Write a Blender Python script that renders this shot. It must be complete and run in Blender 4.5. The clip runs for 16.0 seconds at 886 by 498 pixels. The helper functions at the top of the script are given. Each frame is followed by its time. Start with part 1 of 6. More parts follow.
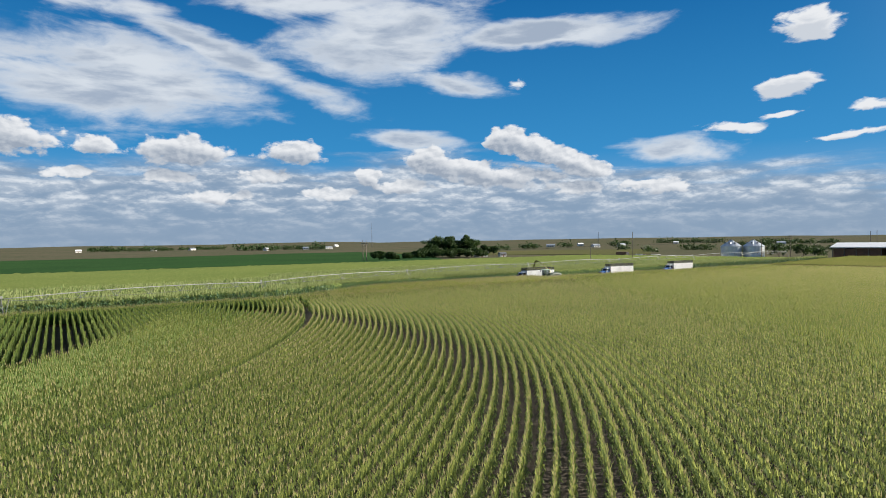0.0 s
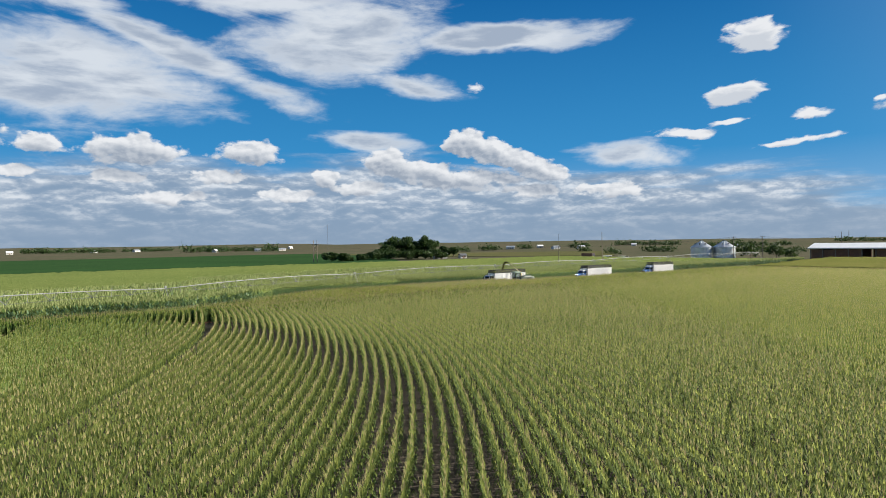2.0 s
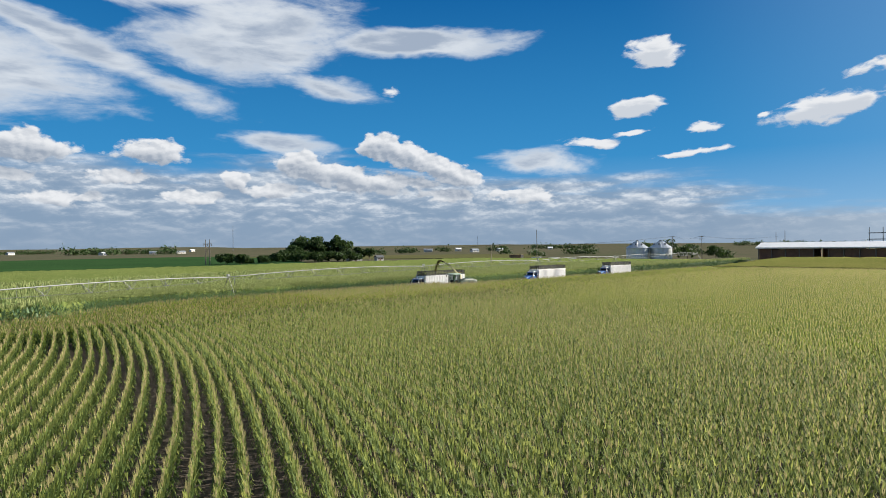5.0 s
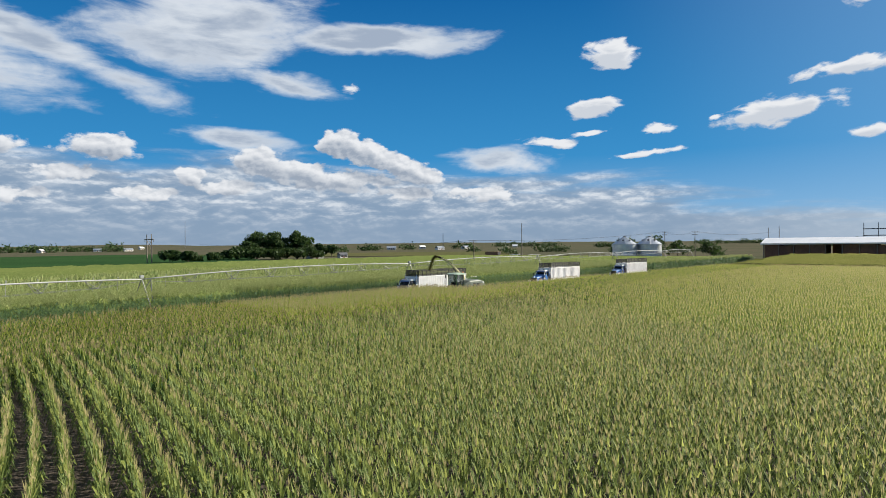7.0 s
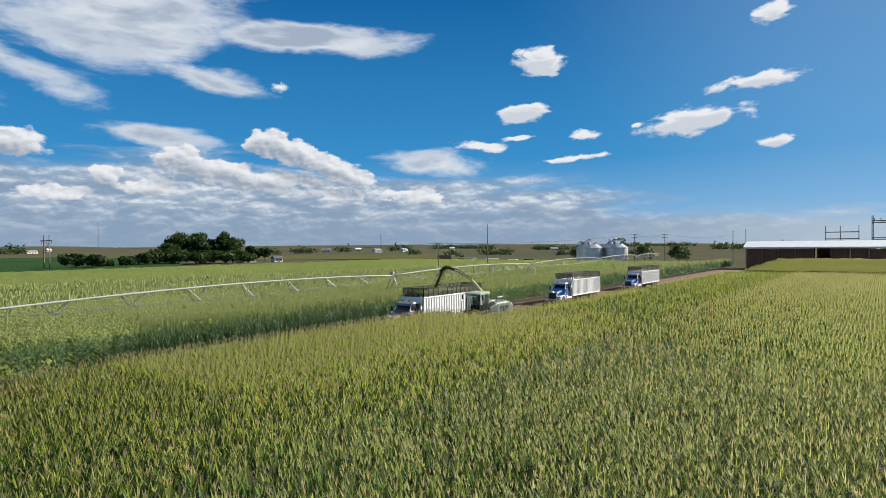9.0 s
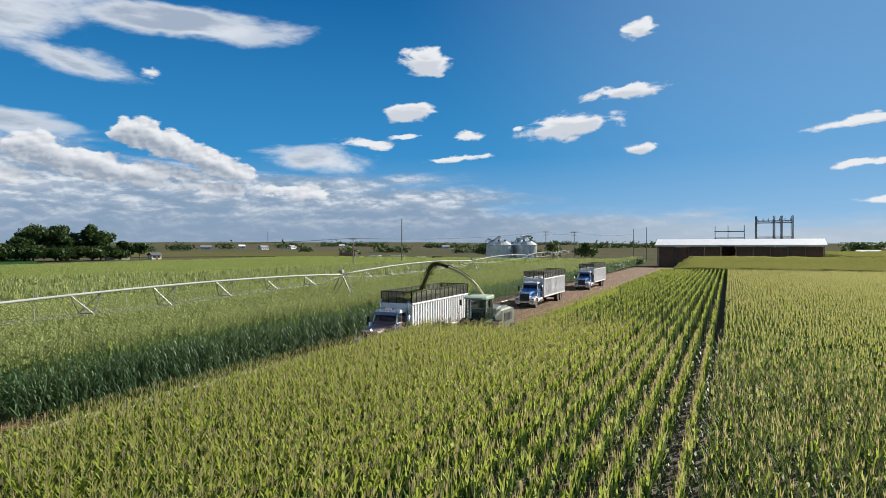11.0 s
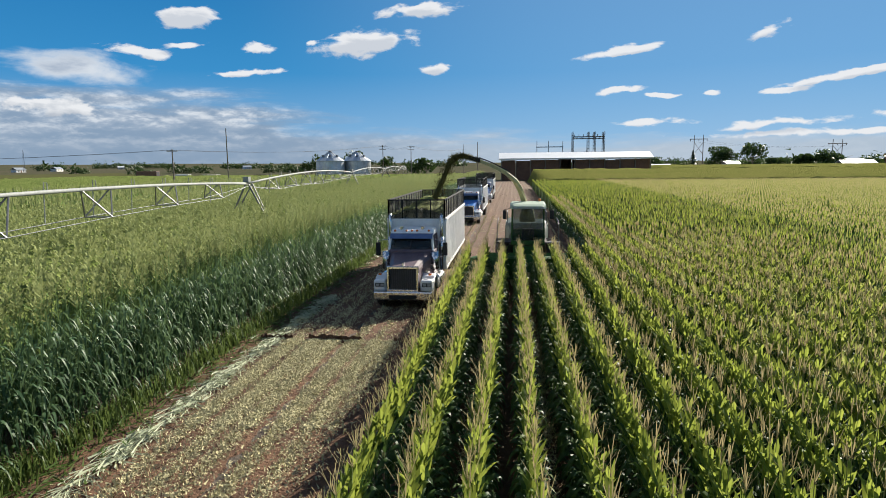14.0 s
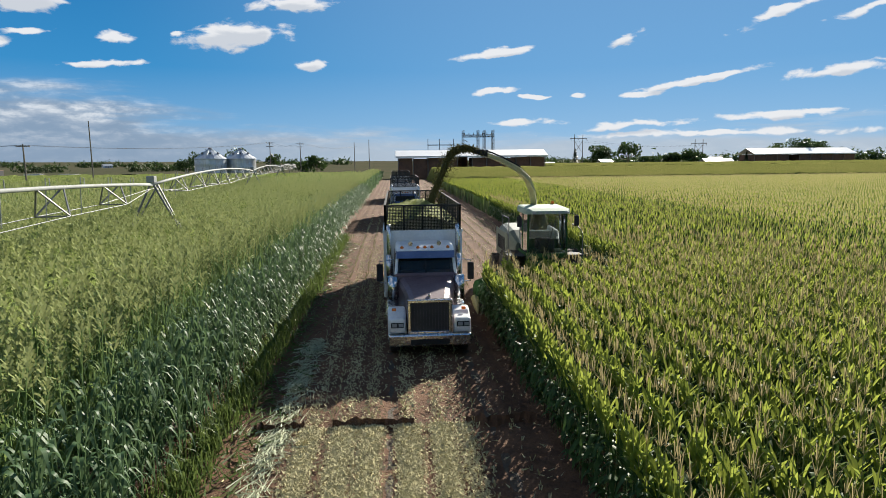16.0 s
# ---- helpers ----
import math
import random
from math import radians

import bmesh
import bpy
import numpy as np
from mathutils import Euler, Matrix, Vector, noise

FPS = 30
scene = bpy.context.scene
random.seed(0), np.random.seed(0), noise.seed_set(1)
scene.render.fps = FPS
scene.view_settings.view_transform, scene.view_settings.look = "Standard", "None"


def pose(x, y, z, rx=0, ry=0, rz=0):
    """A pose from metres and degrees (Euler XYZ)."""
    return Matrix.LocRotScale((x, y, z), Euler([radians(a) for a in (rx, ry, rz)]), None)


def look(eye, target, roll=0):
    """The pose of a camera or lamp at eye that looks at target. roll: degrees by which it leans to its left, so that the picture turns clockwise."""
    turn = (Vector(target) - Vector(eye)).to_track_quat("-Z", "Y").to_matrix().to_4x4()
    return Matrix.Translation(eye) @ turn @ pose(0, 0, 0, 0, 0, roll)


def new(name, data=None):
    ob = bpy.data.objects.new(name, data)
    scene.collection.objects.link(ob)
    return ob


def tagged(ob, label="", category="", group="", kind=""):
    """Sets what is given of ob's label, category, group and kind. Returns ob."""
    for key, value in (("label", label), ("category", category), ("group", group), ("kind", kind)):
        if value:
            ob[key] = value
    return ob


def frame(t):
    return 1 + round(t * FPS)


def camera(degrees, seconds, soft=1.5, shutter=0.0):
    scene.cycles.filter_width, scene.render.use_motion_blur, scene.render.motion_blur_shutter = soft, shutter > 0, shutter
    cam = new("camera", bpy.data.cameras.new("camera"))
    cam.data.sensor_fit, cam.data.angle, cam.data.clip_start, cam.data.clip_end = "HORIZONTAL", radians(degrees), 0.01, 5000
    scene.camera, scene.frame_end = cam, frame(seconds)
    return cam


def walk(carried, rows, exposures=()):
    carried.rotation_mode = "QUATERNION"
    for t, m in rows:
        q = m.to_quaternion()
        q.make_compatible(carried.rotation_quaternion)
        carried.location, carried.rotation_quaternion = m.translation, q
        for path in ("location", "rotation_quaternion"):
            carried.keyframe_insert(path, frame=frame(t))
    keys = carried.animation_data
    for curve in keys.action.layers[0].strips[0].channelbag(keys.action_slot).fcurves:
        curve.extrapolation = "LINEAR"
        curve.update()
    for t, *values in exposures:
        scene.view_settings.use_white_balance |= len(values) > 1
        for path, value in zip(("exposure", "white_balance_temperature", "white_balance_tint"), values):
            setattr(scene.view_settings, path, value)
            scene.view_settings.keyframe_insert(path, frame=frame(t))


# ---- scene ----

# camera and its flight: t, x, y, z, yaw, pitch, roll
cam = camera(71.9, 16.0, soft=0.9)
PATH = [
    (0, 134.228, -88.146, 11.797, 57.745, -0.645, 0.896), (0.5, 129.21, -84.788, 11.544, 57.014, -0.548, 0.758),
    (1, 124.195, -81.401, 11.287, 56.223, -0.519, 0.748), (1.5, 119.185, -77.958, 11.021, 55.312, -0.625, 0.805),
    (2, 114.183, -74.451, 10.754, 53.843, -0.483, 0.804), (2.5, 109.196, -70.873, 10.484, 52.332, -0.385, 0.723),
    (3, 104.208, -67.226, 10.197, 50.864, -0.372, 0.708), (3.5, 99.205, -63.516, 9.879, 49.521, -0.483, 0.728),
    (4, 94.18, -59.736, 9.528, 48.051, -0.393, 0.65), (6.5, 66.762, -40.268, 7.677, 43.34, -0.273, 0.703),
    (7, 60.535, -36.604, 7.679, 42.191, -0.4, 0.584), (7.5, 54.345, -32.892, 7.749, 41.044, -0.453, 0.468),
    (8, 48.225, -29.174, 7.864, 39.615, -0.357, 0.442), (8.5, 42.217, -25.443, 7.993, 37.9, -0.315, 0.47),
    (9, 36.375, -21.827, 8.097, 35.782, -0.25, 0.465), (11.5, 18.947, -12.73, 7.31, 22.882, -1.125, 0.003),
    (12, 16.286, -10.676, 7.099, 21.341, -2.599, 0.041), (12.5, 13.418, -8.709, 6.829, 20.037, -4.058, 0.222),
    (13, 10.321, -6.832, 6.464, 16.95, -5.661, 0.352), (13.5, 7.195, -4.893, 6.038, 11.732, -7.043, 0.471),
    (14, 4.237, -2.899, 5.702, 6.595, -7.982, 0.597), (14.5, 1.906, -0.918, 5.562, 3.824, -8.177, 0.646),
    (15, 0.139, 0.863, 5.506, -0.033, -8.201, 0.716), (15.5, -0.781, 2.303, 5.523, -2.42, -8.211, 0.731),
    (16, -0.91, 3.445, 5.583, -4.459, -8.233, 0.583),
]


def flight_pose(x, y, z, yaw, pitch, roll):
    return pose(x, y, z, 0, 0, yaw) @ pose(0, 0, 0, 90 + pitch, 0, 0) @ pose(0, 0, 0, 0, 0, -roll)


walk(cam, [(r[0], flight_pose(*r[1:])) for r in PATH], exposures=[(0, 1.22), (16, 1.22)])

# ---- world and sun ----
SUN_AZ, SUN_EL = 28.0, 27.5        # degrees clockwise from +y, degrees above the horizon
sun_data = bpy.data.lights.new("sun", "SUN")
sun_data.energy, sun_data.angle, sun_data.color = 5.0, radians(0.6), (1.0, 0.93, 0.80)
sun = new("sun", sun_data)
sun_from = Vector((math.sin(radians(SUN_AZ)) * math.cos(radians(SUN_EL)), math.cos(radians(SUN_AZ)) * math.cos(radians(SUN_EL)), math.sin(radians(SUN_EL))))
sun.matrix_world = look(sun_from * 300, (0, 0, 0))

world = bpy.data.worlds.new("sky")
scene.world = world
world.use_nodes = True
wt = world.node_tree
wt.nodes.clear()


class Net:
    """Small helper to chain nodes of one tree."""

    def __init__(self, tree):
        self.t = tree

    def node(self, kind, **props):
        n = self.t.nodes.new(kind)
        for k, v in props.items():
            setattr(n, k, v)
        return n

    def put(self, socket, value):
        if isinstance(value, bpy.types.NodeSocket):
            self.t.links.new(value, socket)
        elif value is not None:
            socket.default_value = value

    def math(self, op, a, b=None, c=None, clamp=False):
        n = self.node("ShaderNodeMath", operation=op, use_clamp=clamp)
        for s, v in zip(n.inputs, (a, b, c)):
            self.put(s, v)
        return n.outputs[0]

    def smooth(self, x, lo, hi):
        n = self.node("ShaderNodeMapRange", interpolation_type="SMOOTHSTEP")
        for s, v in zip(n.inputs[:5], (x, lo, hi, 0.0, 1.0)):
            self.put(s, v)
        return n.outputs[0]

    def mix(self, f, a, b, blend="MIX"):
        n = self.node("ShaderNodeMix", data_type="RGBA", blend_type=blend)
        self.put(n.inputs[0], f)
        self.put(n.inputs[6], a)
        self.put(n.inputs[7], b)
        return n.outputs[2]

    def noise(self, vec, scale, detail=4.0, rough=0.55, dist=0.0):
        n = self.node("ShaderNodeTexNoise")
        self.put(n.inputs["Vector"], vec)
        n.inputs["Scale"].default_value, n.inputs["Detail"].default_value = scale, detail
        n.inputs["Roughness"].default_value, n.inputs["Distortion"].default_value = rough, dist
        return n.outputs["Fac"]

    def xyz(self, x, y, z):
        n = self.node("ShaderNodeCombineXYZ")
        for s, v in zip(n.inputs, (x, y, z)):
            self.put(s, v)
        return n.outputs[0]

    def mapping(self, vec, loc=(0, 0, 0), rot=(0, 0, 0), scale=(1, 1, 1), kind="POINT"):
        n = self.node("ShaderNodeMapping", vector_type=kind)
        self.put(n.inputs[0], vec)
        n.inputs[1].default_value, n.inputs[2].default_value, n.inputs[3].default_value = loc, rot, scale
        return n.outputs[0]

    def ramp(self, f, stops):
        n = self.node("ShaderNodeValToRGB")
        el = n.color_ramp.elements
        while len(el) < len(stops):
            el.new(0.5)
        for e, (p, c) in zip(el, stops):
            e.position, e.color = p, (*c, 1)
        self.put(n.inputs[0], f)
        return n.outputs[0]


# clouds: azimuth to the left of +y, elevation, half width, half height (degrees), tilt (degrees), weight
SHEETS = [         # high drifting sheets with soft rims
    (85, 13.6, 11, 4.2, -3, 1.3), (77.5, 16.6, 13, 1.3, 20, 1.0), (63.5, 18.6, 9.5, 4.0, -6, 1.3), (57, 14.6, 4.6, 1.0, 8, 1.1), (69, 21.5, 9, 2.2, 0, 1.2),
    (92, 20.5, 9, 1.6, 13, 1.0), (36.4, 7.7, 5.2, 1.1, 3, 1.1), (61.5, 9.6, 4.6, 0.8, 3, 1.0), (47.5, 18.4, 8.6, 1.5, 0, 1.7),
    (120, 14, 18, 5, 5, 1.0), (150, 9, 20, 4, 0, 1.0), (-70, 10, 16, 3, 0, 1.0), (-110, 14, 20, 5, 0, 1.0), (180, 16, 14, 4, 0, 1.0),
    # next three: unseen clouds behind the view, added to whiten the fill light
    (165, 27, 42, 9, 6, 1.4), (-125, 30, 36, 9, -8, 1.4), (110, 34, 26, 7, 10, 1.3),
    (40, 48, 30, 10, 20, 1.2), (-40, 60, 40, 12, -10, 1.2), (130, 55, 40, 14, 0, 1.2),
]
PUFFS = [          # small fair-weather clouds
    (50.6, 14.3, 1.0, 0.5, 0, 1.20), (26.7, 16.5, 2.4, 1.35, -8, 2.10), (28.3, 12.3, 2.7, 0.95, -6, 2.03),
    (32.2, 9.2, 2.5, 0.55, 4, 1.95), (28.6, 9.9, 1.9, 0.34, -5, 1.80), (22.3, 9.9, 1.8, 0.5, 0, 1.80), (23.7, 8.0, 3.3, 0.36, -4, 1.95),
    (13.4, 10.7, 4.5, 1.15, -6, 2.10), (8.2, 13.4, 4.2, 0.72, -4, 2.10), (7.2, 8.5, 1.7, 0.55, -8, 1.95), (7.2, 18.3, 1.8, 0.85, -15, 1.95), (18.2, 10.6, 0.7, 0.35, 0, 1.50),
    (-9.4, 9.4, 3.7, 0.45, -7, 1.95), (-9.3, 6.2, 2.3, 0.36, -5, 1.95), (-12.9, 5.65, 1.9, 0.22, 0, 1.80), (-16.7, 5.7, 0.9, 0.24, 0, 1.80),
    (-20.6, 10.1, 1.6, 0.6, -18, 1.80), (-26.5, 6.5, 5.2, 0.36, -8, 1.95), (-22.1, 5.5, 1.9, 0.32, -3, 1.80), (-36.8, 6.6, 4.6, 0.55, -3, 1.95),
    (-32.4, 11.2, 3.4, 0.5, -16, 1.65), (-40, 11.2, 4.2, 0.36, -14, 1.65), (-12, 3.4, 3.6, 0.4, 0, 1.50), (-21, 2.9, 5, 0.4, -2, 1.50), (-33, 3.4, 6, 0.4, -2, 1.50), (-28, 2.1, 14, 0.36, 0, 1.35),
]
HEAPS = [          # heaped clouds with rounded tops
    (51.6, 9.3, 2.3, 1.5, 0, 1.9), (48.8, 8.3, 3.3, 1.4, 18, 1.9), (45.4, 7.0, 3.8, 1.25, 18, 1.8), (58.8, 7.6, 2.6, 1.5, 0, 1.3), (56.0, 6.8, 5.0, 1.3, 6, 1.3), (52, 6.0, 6, 1.2, 0, 1.2),
    (87.2, 8.3, 1.8, 1.1, 0, 1.3), (80.7, 8.2, 4.2, 1.5, 0, 1.4), (71.2, 8.3, 3.4, 1.2, 0, 1.3), (64.5, 6.2, 1.5, 1.0, 0, 1.2), (74, 6.2, 2.6, 0.8, 0, 1.1), (82, 6.0, 2.4, 0.7, 0, 1.1), (89, 6.1, 2.0, 0.7, 0, 1.1),
    (93, 8.5, 4, 1.5, 0, 1.2), (61.5, 5.2, 3.6, 0.9, 0, 1.1), (45, 4.8, 3.6, 0.8, 0, 1.1), (38, 4.7, 4, 0.8, 0, 1.0), (68, 4.6, 3.0, 0.7, 0, 1.1), (78, 4.3, 3.6, 0.7, 0, 1.0),
]
w = Net(wt)
coord = w.node("ShaderNodeTexCoord").outputs["Generated"]
sep = w.node("ShaderNodeSeparateXYZ")
w.put(sep.inputs[0], coord)
az = w.math("MULTIPLY", w.math("ARCTAN2", w.math("MULTIPLY", sep.outputs[0], -1.0), sep.outputs[1]), 57.2958)
el = w.math("MULTIPLY", w.math("ARCSINE", sep.outputs[2]), 57.2958)
flat = w.xyz(az, el, 0.0)


def bent(scale, detail, ax, ay):
    """The sky's plane, swayed by a noise."""
    wob = w.node("ShaderNodeTexNoise")
    w.put(wob.inputs["Vector"], w.mapping(flat, scale=scale))
    wob.inputs["Scale"].default_value, wob.inputs["Detail"].default_value, wob.inputs["Roughness"].default_value = 1.0, detail, 0.55
    sh = w.node("ShaderNodeVectorMath", operation="MULTIPLY_ADD")
    w.put(sh.inputs[0], wob.outputs["Color"])
    sh.inputs[1].default_value, sh.inputs[2].default_value = (ax, ay, 0), (-ax / 2, -ay / 2, 0)
    ad = w.node("ShaderNodeVectorMath", operation="ADD")
    w.put(ad.inputs[0], flat)
    w.put(ad.inputs[1], sh.outputs[0])
    return ad.outputs[0]


def blot(plane, spots):
    """The highest of many soft ellipses: 1 in the middle, 0 at the rim."""
    best = None
    for u0, v0, a, b, tilt, weight in spots:
        m = w.mapping(plane, loc=(u0, v0, 0), rot=(0, 0, radians(tilt)), scale=(a, b, 1), kind="TEXTURE")
        ln = w.node("ShaderNodeVectorMath", operation="LENGTH")
        w.put(ln.inputs[0], m)
        d = w.math("MULTIPLY_ADD", ln.outputs["Value"], -weight, weight)
        best = d if best is None else w.math("MAXIMUM", best, d)
    return w.math("MAXIMUM", best, -1.5)


# drifting sheets: long soft streaks, grey where thick
strand = w.noise(w.mapping(flat, rot=(0, 0, -0.2), scale=(0.11, 0.42, 1)), 1.0, 7.0, 0.58, 0.5)
fine = w.noise(w.mapping(flat, rot=(0, 0, -0.15), scale=(0.3, 0.66, 1)), 1.0, 8.0, 0.6, 0.4)
sheet = w.math("ADD", blot(bent((0.16, 0.36, 1), 4.0, 4.0, 1.6), SHEETS), w.math("ADD", w.math("MULTIPLY_ADD", strand, 2.0, -1.0), w.math("MULTIPLY_ADD", fine, 0.9, -0.5)))
sheet_cover = w.math("MULTIPLY", w.smooth(sheet, -0.3, 0.62), 0.94)
broad = w.noise(w.mapping(flat, loc=(3, 1, 0), scale=(0.13, 0.55, 1)), 1.0, 6.0, 0.55)
thick = w.math("MULTIPLY", w.smooth(sheet, 0.15, 1.0), w.smooth(w.math("ADD", broad, w.math("MULTIPLY_ADD", strand, 0.4, -0.2)), 0.36, 0.62))
sheet_col = w.mix(thick, (0.71, 0.76, 0.82, 1), (0.38, 0.45, 0.56, 1))
# small clouds: crisp, white on the sunward side
tuft = w.noise(w.mapping(flat, loc=(5, 2, 0), rot=(0, 0, -0.1), scale=(0.42, 0.95, 1)), 1.0, 7.0, 0.56, 0.3)
puff = w.math("ADD", blot(bent((0.3, 0.6, 1), 4.0, 2.4, 1.1), PUFFS), w.math("MULTIPLY_ADD", tuft, 4.0, -2.1))
puff_cover = w.smooth(puff, -0.1, 0.75)
under = w.math("ADD", blot(w.mapping(flat, loc=(-0.3, 0.55, 0)), PUFFS), w.math("MULTIPLY_ADD", tuft, 3.0, -1.5))
puff_col = w.mix(w.math("MULTIPLY", w.smooth(under, 0.1, 1.1), 0.6), (0.82, 0.84, 0.87, 1), (0.46, 0.52, 0.61, 1))
# heaps: white tops, grey feet
lumps = w.noise(w.mapping(flat, scale=(0.62, 0.95, 1)), 1.0, 6.0, 0.52, 0.1)
lumps_sunward = w.noise(w.mapping(flat, loc=(-0.16, 0.24, 0), scale=(0.62, 0.95, 1)), 1.0, 6.0, 0.52, 0.1)
heap = w.math("ADD", blot(bent((0.5, 0.9, 1), 3.0, 1.0, 0.6), HEAPS), w.math("MULTIPLY_ADD", lumps, 2.0, -1.12))
heap_cover = w.smooth(heap, -0.04, 0.3)
relief = w.smooth(w.math("SUBTRACT", lumps, lumps_sunward), -0.18, 0.16)
above = w.math("ADD", blot(w.mapping(flat, loc=(-0.4, 1.1, 0)), HEAPS), w.math("MULTIPLY_ADD", lumps, 0.9, -0.45))
foot = w.smooth(above, -0.3, 0.7)
heap_col = w.mix(w.math("MULTIPLY_ADD", foot, 0.72, w.math("MULTIPLY_ADD", relief, -0.5, 0.42), clamp=True), (0.83, 0.85, 0.88, 1), (0.33, 0.39, 0.48, 1))
# long mottled deck towards the horizon, thinner towards the sun
top = w.math("MULTIPLY_ADD", w.smooth(az, -8.0, 52.0), 5.6, 2.2)
streak = w.noise(w.mapping(flat, scale=(0.06, 0.5, 1)), 1.0, 8.0, 0.58, 0.3)
deck = w.math("ADD", w.math("DIVIDE", w.math("SUBTRACT", top, el), 2.6), w.math("MULTIPLY_ADD", streak, 3.0, -1.5))
deck_cover = w.math("MULTIPLY", w.smooth(deck, -0.2, 0.7), 0.94)
rolls = w.noise(w.mapping(flat, scale=(0.34, 0.9, 1)), 1.0, 8.0, 0.58, 0.15)
rolls_up = w.noise(w.mapping(flat, loc=(-0.06, 0.26, 0), scale=(0.34, 0.9, 1)), 1.0, 8.0, 0.58, 0.15)
crest = w.smooth(w.math("SUBTRACT", rolls, rolls_up), -0.06, 0.14)
deck_light = w.math("MULTIPLY", w.smooth(w.math("ADD", w.math("MULTIPLY", rolls, 0.8), w.math("MULTIPLY", streak, 0.2)), 0.38, 0.64), w.math("MULTIPLY_ADD", crest, 0.6, 0.4))
low = w.smooth(el, 0.8, 4.6)
deck_col = w.mix(w.math("MULTIPLY", deck_light, w.math("MULTIPLY_ADD", low, 0.85, 0.15)), w.mix(w.smooth(az, 25.0, -5.0), (0.25, 0.345, 0.475, 1), (0.45, 0.54, 0.64, 1)), (0.76, 0.80, 0.85, 1))
sky = w.node("ShaderNodeTexSky", sky_type="NISHITA", sun_disc=False)
sky.sun_elevation, sky.sun_rotation = radians(SUN_EL), radians(SUN_AZ)
sky.air_density, sky.dust_density, sky.ozone_density = 1.0, 0.1, 4.0
hs = w.node("ShaderNodeHueSaturation")
hs.inputs["Saturation"].default_value, hs.inputs["Value"].default_value = 1.2, 0.09
w.put(hs.inputs["Color"], sky.outputs[0])
# the clear dry air: deep blue above, pale at the horizon
air = w.ramp(w.math("DIVIDE", el, 50.0, clamp=True), [(0.0, (0.42, 0.55, 0.70)), (0.05, (0.19, 0.42, 0.70)), (0.16, (0.034, 0.268, 0.59)), (0.45, (0.005, 0.126, 0.375)), (1.0, (0.04, 0.11, 0.25))])
near_sun = w.node("ShaderNodeVectorMath", operation="DOT_PRODUCT")
w.put(near_sun.inputs[0], coord)
near_sun.inputs[1].default_value = sun_from
air = w.mix(w.math("MULTIPLY", w.smooth(near_sun.outputs["Value"], 0.6, 1.0), 0.42), air, (0.32, 0.55, 0.84, 1))
blue = w.mix(0.93, hs.outputs[0], air)
col = w.mix(deck_cover, blue, deck_col)
col = w.mix(sheet_cover, col, sheet_col)
col = w.mix(puff_cover, col, puff_col)
col = w.mix(heap_cover, col, heap_col)
bg = w.node("ShaderNodeBackground")
w.put(bg.inputs["Color"], col)
bg.inputs["Strength"].default_value = 0.43
w.put(w.node("ShaderNodeOutputWorld").inputs[0], bg.outputs[0])

# ---- materials ----
def material(name, base, rough=0.6, metal=0.0, var=0.25, scale=3.0, bump=0.0, bump_scale=40.0, second=None, coat=0.0, spec=0.5, island=0.0):
    """A surface with a base colour that varies at two scales, and a fine relief."""
    m = bpy.data.materials.new(name)
    m.use_nodes = True
    n = Net(m.node_tree)
    p = m.node_tree.nodes["Principled BSDF"]
    pos = n.node("ShaderNodeTexCoord").outputs["Object"]
    big = n.noise(pos, scale, 4.0, 0.6)
    small = n.noise(pos, scale * 9, 3.0, 0.6)
    f = n.math("ADD", n.math("MULTIPLY", big, 0.6), n.math("MULTIPLY", small, 0.4))
    other = second if second else tuple(c * (1 - var) for c in base)
    c = n.mix(n.smooth(f, 0.36, 0.64), (*base, 1), (*other, 1))
    if island:
        geo = n.node("ShaderNodeNewGeometry").outputs["Random Per Island"]
        hsv = n.node("ShaderNodeHueSaturation")
        n.put(hsv.inputs["Color"], c)
        n.put(hsv.inputs["Hue"], n.math("MULTIPLY_ADD", geo, -0.05 * island, 0.5 + 0.025 * island))
        n.put(hsv.inputs["Value"], n.math("MULTIPLY_ADD", geo, 0.7 * island, 1 - 0.35 * island))
        c = hsv.outputs[0]
    n.put(p.inputs["Base Color"], c)
    n.put(p.inputs["Roughness"], n.math("MULTIPLY_ADD", small, 0.25, rough - 0.125, clamp=True))
    p.inputs["Metallic"].default_value = metal
    p.inputs["Specular IOR Level"].default_value = spec
    p.inputs["Coat Weight"].default_value = coat
    if bump:
        b = n.node("ShaderNodeBump")
        b.inputs["Strength"].default_value, b.inputs["Distance"].default_value = bump, 0.05
        n.put(b.inputs["Height"], n.noise(pos, bump_scale, 4.0, 0.6))
        n.put(p.inputs["Normal"], b.outputs[0])
    return m


